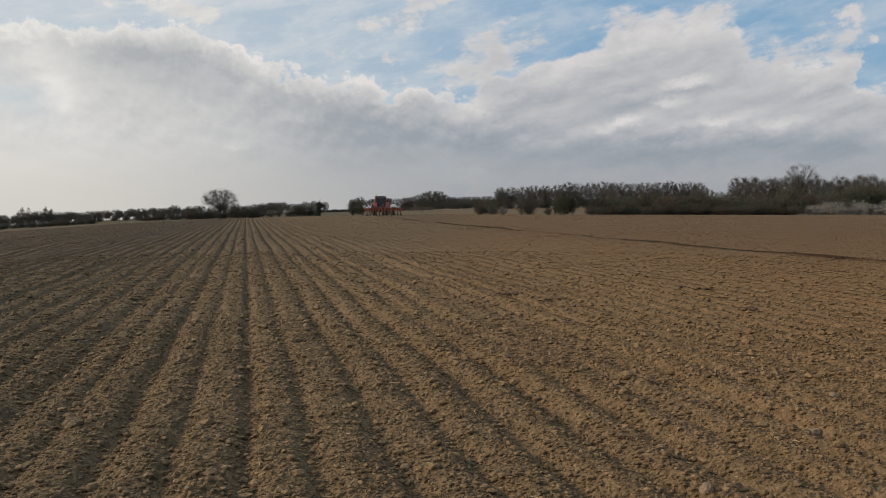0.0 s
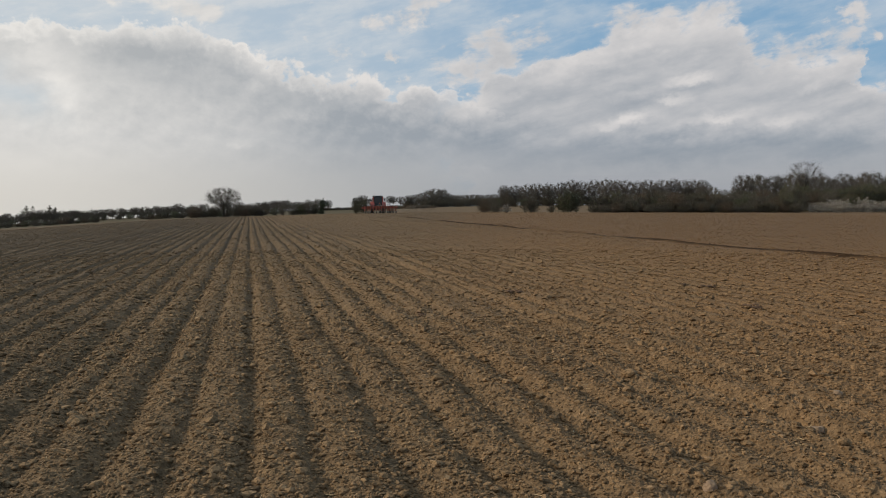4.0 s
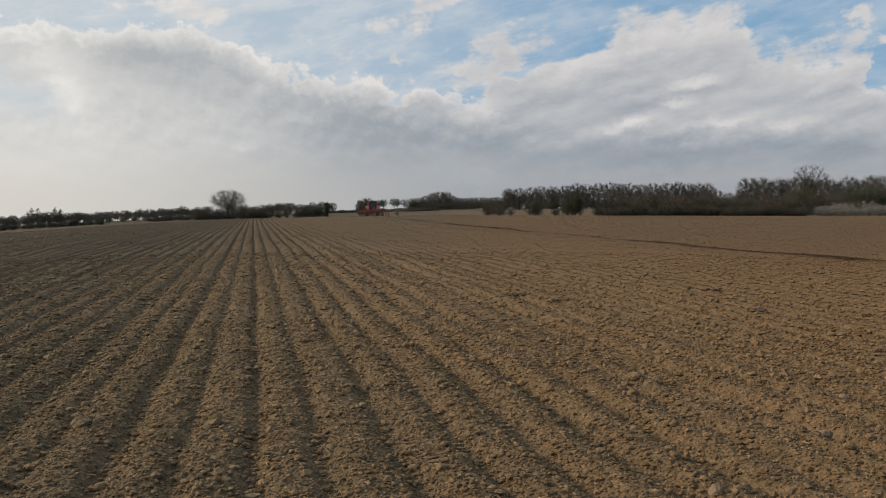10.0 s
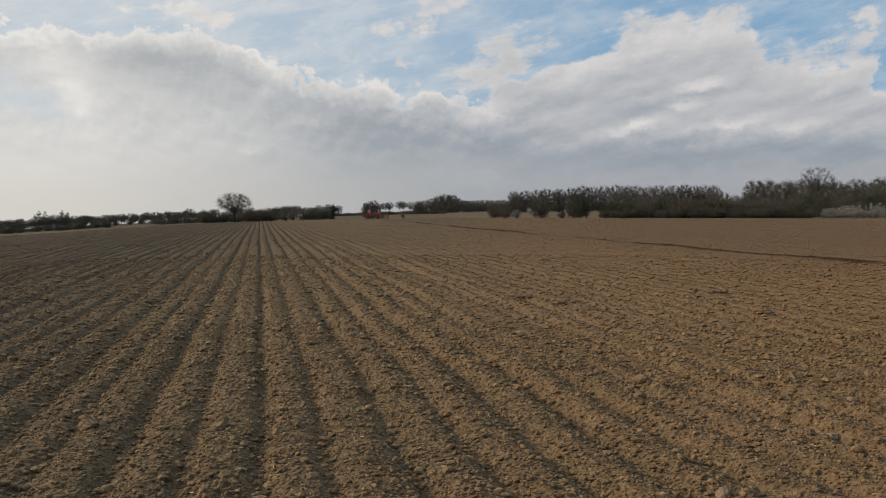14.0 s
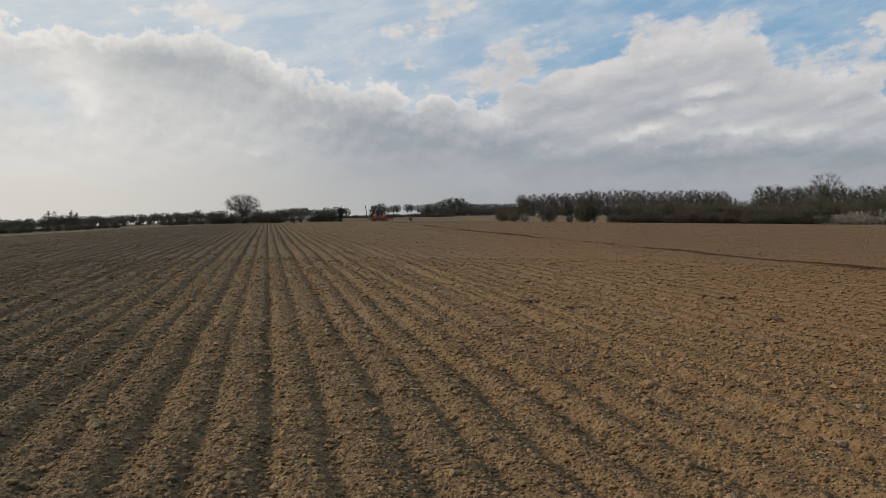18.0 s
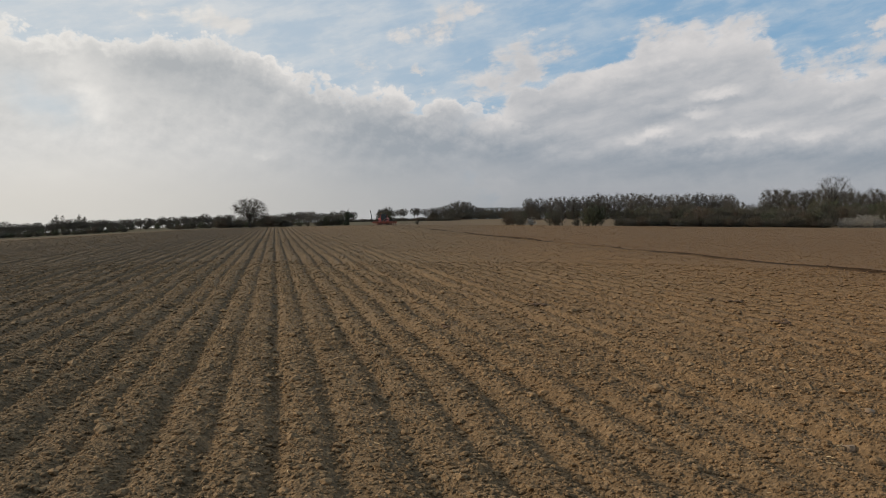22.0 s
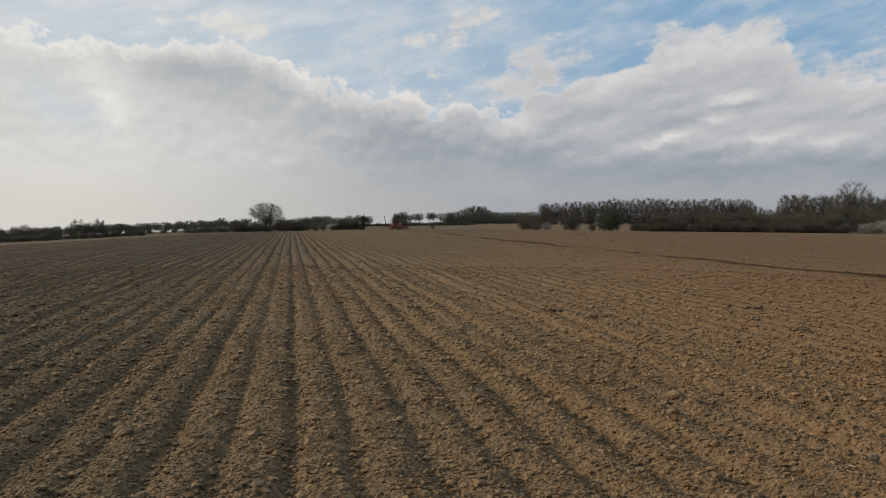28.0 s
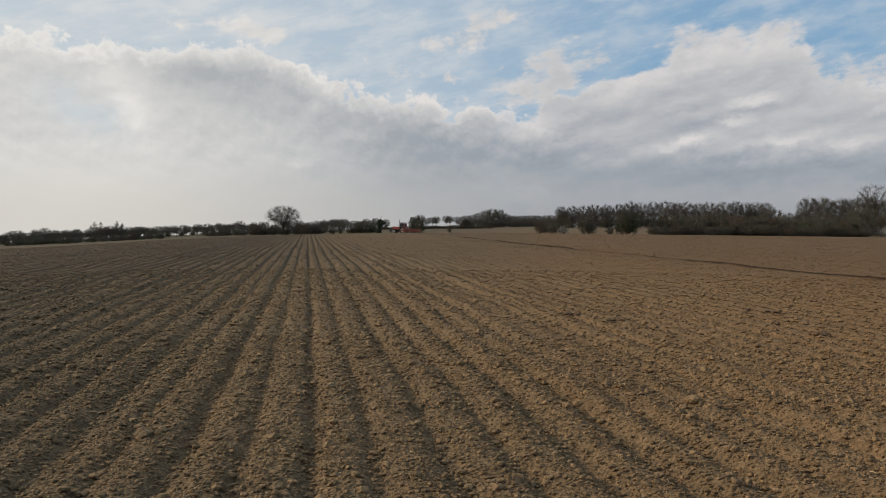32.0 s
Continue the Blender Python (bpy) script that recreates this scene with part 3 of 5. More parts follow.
def branching(seed, high, width, foot, trunk_top, radius, limbs, subs, twigs, twig_len, upward, full=0.55, low=0.5, ground=False, dome=False):
    """Trunk, limbs and twigs that fill a crown: foot is the crown's lowest height, low where it is widest, full how blunt it is."""
    r = np.random.default_rng(seed)
    segs, tips, ways, bones = [], [], [], []

    def girth(z):
        s = np.clip((z - foot) / (high - foot), 0.0, 1.0)
        s = s ** (math.log(0.5) / math.log(low))
        return width / 2 * math.sin(math.pi * min(max(s, 0.02), 0.985)) ** full

    def add(points, r0, r1):
        n = len(points) - 1
        for k in range(n):
            segs.append((*points[k], r0 + (r1 - r0) * k / n, *points[k + 1], r0 + (r1 - r0) * (k + 1) / n))

    top = np.array([r.normal() * 0.02 * high, r.normal() * 0.02 * high, trunk_top])
    stem = curve(np.array([0.0, 0, -0.1]), top, np.array([0, 0, 1.0]), 5, r, 0.012)
    add(stem, radius, radius * 0.55)
    lean = r.normal(size=2) * 0.03
    middle, half = (high + foot) / 2, (high - foot) / 2
    heart = np.array([0, 0, middle])
    for k in range(limbs):
        z = foot + (high - foot) * (0.12 + 0.88 * ((k + 0.5) / limbs) ** 0.8)
        a = k * 2.4 + r.normal() * 0.25
        reach = girth(z) * (0.45 + 0.42 * r.random())
        end = np.array([reach * math.cos(a) + lean[0] * z, reach * math.sin(a) + lean[1] * z, z * (0.84 + 0.12 * r.random())])
        if dome:                                # limbs that fan out evenly under a round top
            rise = -0.62 + 1.58 * (k + 0.5) / limbs
            flat = math.sqrt(1 - min(rise * rise, 1)) * width * 0.36
            end = np.array([flat * math.cos(a), flat * math.sin(a), middle + half * 0.70 * rise])
            end = heart + (end - heart) * (1 - 0.16 * r.random())
        start = np.zeros(3) if ground else stem[3 + k % 3] * 1.0 if dome else stem[min(5, 2 + int(3.99 * (k + 1) / limbs))] * 1.0
        out = (end - start) / (np.linalg.norm(end - start) + 1e-9)
        bend = out * (1 - upward) + np.array([0, 0, upward if not dome else upward * 0.5])
        points = curve(start, end, bend, 6, r, 0.014)
        thick = radius * (0.38 if not ground else 0.6) * (0.7 + 0.3 * r.random())
        add(points, thick, thick * 0.2)
        bones += points[1:]
        for _ in range(0 if dome else subs):
            t = 1 + r.random() ** 0.8 * 4.9
            i = int(t)
            p = points[i] + (points[min(6, i + 1)] - points[i]) * (t - i)
            way = (points[min(6, i + 1)] - points[i])
            way = way / (np.linalg.norm(way) + 1e-9) * 0.8 + r.normal(size=3) * 0.75 + np.array([0, 0, 0.2])
            way /= np.linalg.norm(way)
            far = (high - foot) * (0.12 + 0.22 * r.random())
            for short in (1.0, 0.7, 0.45, 0.25):
                q = p + way * far * short
                if q[2] < high * 0.975 and math.hypot(q[0], q[1]) < girth(max(q[2], foot + 0.05 * high)) * 1.02:
                    break
            q[2] = max(q[2], 0.08)
            add(curve(p, q, way, 3, r, 0.04), thick * 0.28, thick * 0.08)
            for _ in range(twigs):
                s = 0.25 + 0.75 * r.random()
                tips.append(p + (q - p) * s)
                w = way * 0.7 + r.normal(size=3) * 0.55 + np.array([0, 0, 0.2 * upward])
                ways.append(w / np.linalg.norm(w))
    if dome:                                    # branches that fill the round crown evenly, with a scalloped outline
        n = limbs * subs
        lobes = r.normal(size=(16, 3))
        lobes /= np.linalg.norm(lobes, axis=1)[:, None]
        d = r.normal(size=(n, 3))
        d /= np.linalg.norm(d, axis=1)[:, None]
        swell = 0.90 + 0.10 * np.clip((d @ lobes.T).max(1) * 2.0 - 1.0, 0, 1)
        goal = heart + d * (swell * r.random(n) ** 0.42)[:, None] * np.array([width / 2, width / 2, half])
        goal = goal[(goal[:, 2] > foot + 0.22 * half) | (r.random(n) < 0.45)]
        bones = np.array(bones + stem[3:])
        gap = np.linalg.norm(goal[:, None] - bones[None], axis=2) + 0.9 * np.maximum(0, bones[None, :, 2] - goal[:, None, 2])
        for q, p in zip(goal, bones[gap.argmin(1)]):
            out = (q - p) / (np.linalg.norm(q - p) + 1e-9)
            points = curve(p, q, out * 0.6 + np.array([0, 0, 0.5]), 3, r, 0.03)
            add(points, min(radius * 0.05, 0.012), min(radius * 0.022, 0.006))
            for _ in range(twigs):
                i = r.integers(1, 4)
                tips.append(points[i] + (points[i - 1] - points[i]) * r.random() * 0.9 + r.normal(size=3) * 0.024 * width)
                w = out * 0.25 + r.normal(size=3) * 0.6
                ways.append(w * np.clip(np.linalg.norm(w), 0.3, 1.0) / np.linalg.norm(w))
    tips, ways = np.array(tips), np.array(ways)
    over = tips[:, 2] + ways[:, 2] * twig_len > high
    ways[over] *= 0.4
    return segs, tips, ways, r


def make_tree(name, seed, high, width, foot, trunk_top, radius, limbs=14, subs=11, twigs=13, twig_len=0.9, wide=0.02, upward=0.5, full=0.55, low=0.5,
              leaf=0, leaf_size=0.2, twig_mat=None, leaf_mat=None, ground=False, dome=False):
    """A tree or shrub: trunk with its limbs as one part, the crown of twigs as another, young leaves or flowers as a third."""
    segs, tips, ways, r = branching(seed, high, width, foot, trunk_top, radius, limbs, subs, twigs, twig_len, upward, full, low, ground, dome)
    ob = new(name)
    ob.empty_display_size = 0.5
    v, f = stack(tubes(segs, 3))
    part("trunk", mesh_of("trunk", v, f, BARK), None, ob)
    tips[:, 2] = np.maximum(tips[:, 2], 0.04)
    v, f = stack(blades(tips, ways, twig_len, wide, r))
    part("crown", mesh_of("crown", v, f, twig_mat or TWIG), None, ob)
    if leaf:
        pick = r.integers(0, len(tips), leaf)
        at = tips[pick] + ways[pick] * twig_len * r.random((leaf, 1)) + r.normal(size=(leaf, 3)) * twig_len * 0.2
        at[:, 2] = np.maximum(at[:, 2], 0.05)
        v, f = flakes(at, leaf_size, r)
        part("foliage", mesh_of("foliage", v, [f], leaf_mat or BUD), None, ob)
    return ob


used = set()


def plant(kind, side, away, high, turn, label, category, group, wide=1.0):
    """Sets a tree or shrub of a kind on the ground; the kind's first use takes the original."""
    ob, own = kind
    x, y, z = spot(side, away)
    k = high / own
    if ob.name in used:
        ob = copy_thing(ob, pose(x, y, z - 0.05, 0, 0, turn))
    else:
        used.add(ob.name)
        ob.matrix_basis = pose(x, y, z - 0.05, 0, 0, turn)
    ob.scale = (k * wide, k * wide, k)
    return tagged(ob, label, "shrub" if ob.name.startswith("shrub") else "tree", group)


OAKS = [(make_tree("tree", 11 + k, 15, 10.5 + (k % 3), 4.2 - 0.7 * (k % 2), 8.0, 0.30, 26, 50, 14, 0.50, 0.016, 0.5, 0.4, 0.50, dome=True), 15) for k in range(5)]
DENSE = [(make_tree("tree", 31 + k, 14, 12.5, 0.9, 6.5, 0.26, 26, 44, 14, 0.58, 0.022, 0.45, 0.6, 0.42, 5000, 0.075, leaf_mat=BUD, dome=True), 14) for k in range(4)]
WILLOW = (make_tree("tree", 58, 10.2, 13.4, 2.3, 3.4, 0.40, 44, 64, 8, 0.34, 0.0055, 0.45, 0.4, 0.5, 22000, 0.033, dome=True), 10.2)
BARE = (make_tree("tree", 66, 13.0, 10.8, 4.6, 6.2, 0.34, 34, 26, 6, 0.6, 0.011, 0.35, 0.62, 0.56, dome=True), 13.0)
SLIM = [(make_tree("tree", 71 + k, 8, 2.2, 4.4, 7.2, 0.12, 7, 6, 12, 0.45, 0.03, 0.3, 0.6, 0.6, 140, 0.12), 8) for k in range(2)]
THORN = [(make_tree("shrub", 101 + k, 4, 6.0, 0.0, 1.0, 0.035, 26, 14, 20, 0.5, 0.014, 0.35, 0.42, 0.30 + 0.05 * k, 900, 0.06, TWIG_RED if k == 1 else TWIG, LEAF, True), 4) for k in range(4)]
OLIVE = [(make_tree("shrub", 121 + k, 4, 4.8, 0.0, 1.0, 0.035, 22, 13, 14, 0.45, 0.014, 0.4, 0.42, 0.36, 3000, 0.08, TWIG, k and LEAF or BUD, True), 4) for k in range(2)]
WHITE = [(make_tree("shrub", 141 + k, 2.6, 4.4, 0.0, 0.8, 0.03, 20, 11, 10, 0.35, 0.012, 0.4, 0.42, 0.34, 1250, 0.065, TWIG, BLOSSOM, True), 2.6) for k in range(3)]

R = random.Random(8)

# the lone tree at the field's edge
plant(WILLOW, -394, 275, 10.2, 40, "spreading field tree with fine pale green spring twigs", "tree", "")
# the bare tree that stands over the right-hand hedge
plant(BARE, 632, 232, 13.9, 10, "tall bare tree above the hedge, reddish fan of twigs", "tree", "")

# wood behind the field, bare crowns side by side
for k in range(19):
    side = 104 + k * 19.6 + R.uniform(-4, 4)
    plant(OAKS[k % 5], side, R.uniform(405, 440), R.uniform(12.0, 13.2) + (1.2 if 210 < side < 460 else 0), R.uniform(0, 360), "leafless tall tree in a row at the wood's edge", "tree", "trees of the wood", R.uniform(0.92, 1.15))
for k in range(24):
    side = 100 + k * 15.4 + R.uniform(-5, 5)
    plant(DENSE[k % 4], side, R.uniform(460, 500), R.uniform(9.6, 12.0), R.uniform(0, 360), "budding dark tree inside the wood", "tree", "trees of the wood", 0.8)
# the round clump and the lower line that joins it to the wood
for k, (side, high) in enumerate(((-66, 10), (-54, 12), (-42, 13.5), (-30, 16.0), (-19, 16.8), (-8, 16.2), (2, 13.5), (12, 11))):
    plant(DENSE[k % 4], side, R.uniform(560, 590), high * 0.80, R.uniform(0, 360), "dense dark crown in a round clump", "tree", "trees of the clump", 1.1)
for k in range(14):
    plant(DENSE[k % 4], 16 + k * 8.5, R.uniform(600, 640), R.uniform(8.0, 9.6), R.uniform(0, 360), "distant dark tree in the far line", "tree", "trees of the far line", 1.1)
for k in range(34):
    plant(THORN[k % 4] if k % 3 else OLIVE[1], 100 + k * 11.5 + R.uniform(-4, 4), R.uniform(470, 510), R.uniform(4.5, 6.5), R.uniform(0, 360), "dark undergrowth shrub inside the wood", "shrub", "undergrowth of the wood", 1.3)
for k in range(20):
    plant(THORN[k % 4], -72 + k * 9.2 + R.uniform(-3, 3), R.uniform(555, 600), R.uniform(4.5, 6.0), R.uniform(0, 360), "dark shrub at the foot of the far trees", "shrub", "undergrowth of the far line", 1.5)
# thin row of separate trees beyond the shrub
for k in range(8):
    plant(OAKS[k % 5], -148 + k * 11.0 + R.uniform(-5, 5), R.uniform(560, 600), R.uniform(6.8, 9.6), R.uniform(0, 360), "small bare tree in a distant row", "tree", "trees of the distant row", 1.25)

# thicket along the right edge of the field
for k in range(24):
    side = 268 + k * 15.0 + R.uniform(-4, 4)
    plant(OLIVE[k % 2] if k % 5 == 2 else THORN[k % 4], side, R.uniform(174, 184), R.uniform(3.2, 4.4), R.uniform(0, 360), "dense leafless brown thorn shrub", "shrub", "shrubs of the thicket", 1.15)
for k in range(20):
    side = 300 + k * 20.0 + R.uniform(-6, 6)
    plant(OLIVE[k % 2] if k % 3 == 0 else THORN[k % 4], side, R.uniform(188, 200), R.uniform(4.0, 5.2), R.uniform(0, 360), "taller twiggy shrub behind the thicket", "shrub", "shrubs of the thicket", 1.1)
for k in range(22):
    side = 455 + k * 17.5 + R.uniform(-6, 6)
    plant(DENSE[k % 4] if k % 2 else OAKS[k % 5], side, R.uniform(245, 290), R.uniform(10.2, 12.2) if side > 520 else R.uniform(6.4, 8), R.uniform(0, 360), "greyish bare tree behind the hedge", "tree", "trees behind the hedge", 0.92)
for k in range(16):
    side = 610 + k * 13 + R.uniform(-4, 4)
    plant(OLIVE[k % 2], side, R.uniform(196, 215), R.uniform(5.2, 7.0), R.uniform(0, 360), "olive budding shrub behind the blossom", "shrub", "shrubs behind the blossom", 0.9)
for k in range(15):
    side = 648 + k * 11 + R.uniform(-3, 3)
    plant(WHITE[k % 3], side, R.uniform(170, 177), R.uniform(1.7, 2.9) + 0.35 * (k > 7), R.uniform(0, 360), "blackthorn shrub in white blossom", "shrub", "blossom shrubs")

for k in range(30):
    plant(THORN[(k + 2) % 4], 262 + k * 12.4 + R.uniform(-4, 4), R.uniform(170, 174), R.uniform(1.6, 2.6), R.uniform(0, 360), "low dense brown scrub at the field edge", "shrub", "shrubs of the thicket", 1.2)
# single bushes in front of the wood
plant(THORN[1], 68, 172, 3.0, 20, "low dark leafless bush at the field edge", "shrub", "", 1.0)
plant(THORN[0], 86, 170, 2.5, 120, "low dark leafless bush at the field edge", "shrub", "", 1.0)
plant(WHITE[1], 106, 170, 1.9, 70, "small pale bush with few blossoms", "shrub", "", 0.9)
plant(THORN[2], 148, 174, 3.5, 200, "upright dark bush at the field edge", "shrub", "", 0.9)
plant(THORN[3], 186, 172, 1.5, 10, "low russet bush on dry grass", "shrub", "", 1.0)
plant(OLIVE[1], 220, 176, 4.9, 80, "rounded dark green bush in leaf", "shrub", "", 1.0)
plant(OLIVE[0], 208, 178, 4.0, 190, "rounded olive bush in young leaf", "shrub", "", 1.0)

# shrubs on the headland where the tractor turns
plant(OLIVE[0], -147, 258, 4.4, 30, "twiggy grey-green shrub at the headland", "shrub", "", 0.8)
plant(OLIVE[0], -160, 260, 5.0, 130, "twiggy grey-green shrub at the headland", "shrub", "", 0.7)
for k in range(3):
    plant(OAKS[k], -160 + k * 7, 330, 6.2 + 0.4 * k, 70 * k, "small bare tree beside the headland shrub", "tree", "trees at the headland", 0.8)
plant(THORN[3], -95, 262, 1.5, 10, "small russet bush on the headland", "shrub", "", 0.75)
for k, (side, high, wide) in enumerate(((-270, 2.6, 1.2), (-258, 3.6, 1.1), (-246, 4.0, 1.2), (-234, 3.2, 1.1))):
    plant(OLIVE[1] if k % 2 else THORN[k], side, 256 + k, high, 75 * k, "dark green bush at the field's far edge", "shrub", "bushes beside the ivy trunk", wide)
for k, (side, high, away) in enumerate(((-368, 3.9, 272), (-354, 4.0, 270), (-340, 3.4, 268), (-330, 2.6, 268), (-430, 3.2, 276), (-446, 3.8, 274), (-412, 3.0, 277), (-388, 2.6, 276), (-304, 1.2, 266), (-290, 1.1, 265))):
    plant(THORN[k % 4], side, away, high, 50 * k, "dark leafless bush near the field tree", "shrub", "bushes near the field tree", 1.1)

for k in range(34):
    plant(THORN[k % 4], -222 + k * 6.0 + R.uniform(-2, 2), R.uniform(462, 476), R.uniform(1.4, 2.4), R.uniform(0, 360), "low far hedge bush beyond the headland", "shrub", "bushes beyond the headland", 2.0)
# far line on the left
for k in range(92):
    side = -915 + k * 6.9 + R.uniform(-3, 3)
    away = R.uniform(330, 400)
    kind = (THORN[k % 4], DENSE[(k + 1) % 4], OAKS[(k + 2) % 5], OLIVE[k % 2], OAKS[k % 5], OAKS[(k + 3) % 5])[k % 6]
    high = (0.74 if side < -520 else 0.85) * (R.uniform(5.0, 7.4) if k % 6 in (1, 2, 4, 5) else R.uniform(3.0, 4.4))
    plant(kind, side, away, high * (1.3 if side < -640 else 1.0), R.uniform(0, 360), "dark leafless growth in the far hedge line", "tree", "growth of the far line", 1.2)
for k in range(64):
    side = -915 + k * 9.6 + R.uniform(-4, 4)
    if not -615 < side < -540:
        plant(THORN[k % 4] if k % 3 else OLIVE[1], side, R.uniform(286, 310), R.uniform(1.5, 2.7), R.uniform(0, 360), "low dark bush along the field's far edge", "shrub", "bushes of the far edge", 1.5)
for k in range(58):
    side = -925 + k * 8.6 + R.uniform(-3, 3)
    plant(DENSE[k % 4] if k % 3 else OAKS[k % 5], side, R.uniform(425, 470), R.uniform(4.2, 6.4), R.uniform(0, 360), "dim grey tree in a distant hedge", "tree", "trees of the distant hedge", 1.25)
for k in range(16):
    plant(DENSE[k % 4], -330 + k * 8 + R.uniform(-3, 3), R.uniform(480, 520), R.uniform(5.4, 7.4), R.uniform(0, 360), "dark round tree beyond the field", "tree", "trees beyond the field")
for k, (side, high) in enumerate(((-744, 9.0), (-733, 8.6), (-704, 8.8), (-694, 7.6), (-752, 7.4))):
    plant(SLIM[k % 2], side, 400 + 3 * k, high * 0.98, 40 * k, "slim tree with a tufted top above the hedge", "tree", "slim trees")


def ivy_trunk():
    """A broken trunk wrapped in ivy, lumpy and leaning, with one tuft beside its head."""
    r = np.random.default_rng(77)
    ob = new("tree")
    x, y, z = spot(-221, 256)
    ob.matrix_basis = pose(x, y, z - 0.05) @ Matrix.Diagonal((0.95, 0.95, 0.83, 1))
    segs, p = [], np.array([0.0, 0, -0.1])
    for k in range(7):
        q = p + np.array([0.06 + 0.05 * math.sin(k), 0.02, 0.72])
        segs.append((*p, 0.34 - 0.03 * k, *q, 0.31 - 0.03 * k))
        p = q
    for k in range(4):
        q = p + r.normal(size=3) * 0.4 + np.array([0.3, 0, 0.3])
        segs.append((*p, 0.09, *q, 0.04))
    segs.append((*(p + np.array([-0.2, 0, -0.9])), 0.08, *(p + np.array([1.25, 0, -0.5])), 0.04))
    v, f = stack(tubes(segs, 8))
    part("trunk", mesh_of("trunk", v, f, BARK), None, ob)
    places = []
    for h in np.linspace(0.1, 5.0, 26):
        w = 0.62 + 0.26 * math.sin(h * 2.2) + (0.35 if 3.4 < h < 5.0 else 0)
        places.append(np.array([0.09 * h, 0, h]) + r.normal(size=(110, 3)) * np.array([w, w, 0.25]) * 0.55)
    places.append(np.array([1.75, 0, 3.9]) + r.normal(size=(150, 3)) * 0.22)
    v, f = flakes(np.concatenate(places), 0.13, r)
    part("ivy", mesh_of("ivy", v, [f], IVY), None, ob, "dark glossy ivy leaves")
    tagged(ob, "broken trunk wrapped in dark ivy", "tree")


ivy_trunk()

# ---- clods, stones and straw on the field ----


def ball(divisions):
    bm = bmesh.new()
    bmesh.ops.create_icosphere(bm, subdivisions=divisions, radius=1.0)
    v = np.array([q.co[:] for q in bm.verts])
    f = np.array([[q.index for q in g.verts] for g in bm.faces])
    bm.free()
    return v, f


def lumpy(v, r, rough):
    """A ball turned into a broken lump: flat facets cut off it, then roughened."""
    v = v.copy()
    for _ in range(9):
        d = r.normal(size=3)
        d /= np.linalg.norm(d)
        over = np.maximum(0, v @ d - r.uniform(0.62, 0.9))
        v -= over[:, None] * d
    v *= 1 + rough * r.normal(size=(len(v), 1))
    return v * np.array([r.uniform(0.85, 1.25), r.uniform(0.8, 1.1), r.uniform(0.6, 0.85)])


DARK_CLOD = material("damp_clod", (0.100, 0.058, 0.032), 0.9, spread=0.35, scale=16, bump=0.006, bump_scale=60)
PALE_CLOD = material("dried_clod", (0.225, 0.155, 0.10), 0.9, spread=0.25, scale=16, bump=0.005, bump_scale=60)
CLODS = [(-2.65, 6.0, 0.081, 0), (1.47, 4.66, 0.048, 1), (-2.0, 4.77, 0.047, 0), (0.07, 5.28, 0.04, 0), (1.53, 5.45, 0.031, 0), (-0.74, 5.95, 0.037, 0),
         (2.72, 6.15, 0.055, 1), (1.71, 4.89, 0.051, 0), (0.79, 5.85, 0.037, 0), (3.25, 6.98, 0.047, 1), (2.41, 6.32, 0.042, 0), (-0.83, 4.81, 0.034, 0),
         (1.2, 4.87, 0.028, 0), (1.33, 6.11, 0.034, 0), (0.72, 7.35, 0.05, 0), (-3.08, 9.78, 0.038, 0), (-0.05, 5.0, 0.035, 0), (-0.28, 4.91, 0.031, 0),
         (4.69, 12.72, 0.118, 2), (4.9, 16.07, 0.112, 2), (1.24, 15.34, 0.134, 2), (4.65, 16.51, 0.092, 2), (-0.36, 12.32, 0.091, 2), (1.85, 8.45, 0.065, 2)]
BALL = ball(3)
for x, y, size, kind in CLODS:
    r = np.random.default_rng(int(x * 1000 + y * 77) % 9999)
    pieces = [(lumpy(BALL[0], r, 0.045) * size, BALL[1])]
    if kind == 2:                               # a torn-out heap of several lumps
        pieces = []
        for _ in range(8):
            v = lumpy(BALL[0], r, 0.05) * size * r.uniform(0.22, 0.5)
            pieces.append(((v + r.normal(size=3) * np.array([0.8, 0.4, 0.12]) * size) * np.array([1, 1, 0.6]), BALL[1]))
    if kind == 2:
        ob = new("clod")
        for v, f in pieces:
            part("lump", mesh_of("lump", v, f, DARK_CLOD, False), None, ob)
    else:
        ob = new("clod", mesh_of("clod", *pieces[0], (CLOD, PALE_CLOD)[kind], False))
    ob.matrix_basis = pose(x, y, height(x, y) + size * 0.22, 0, 0, r.uniform(0, 360))
    tagged(ob, ("crumbly brown clod of earth on the field", "pale dried clod of earth on the field", "dark torn heap of damp earth on the field")[kind], "clod", "clods on the field")


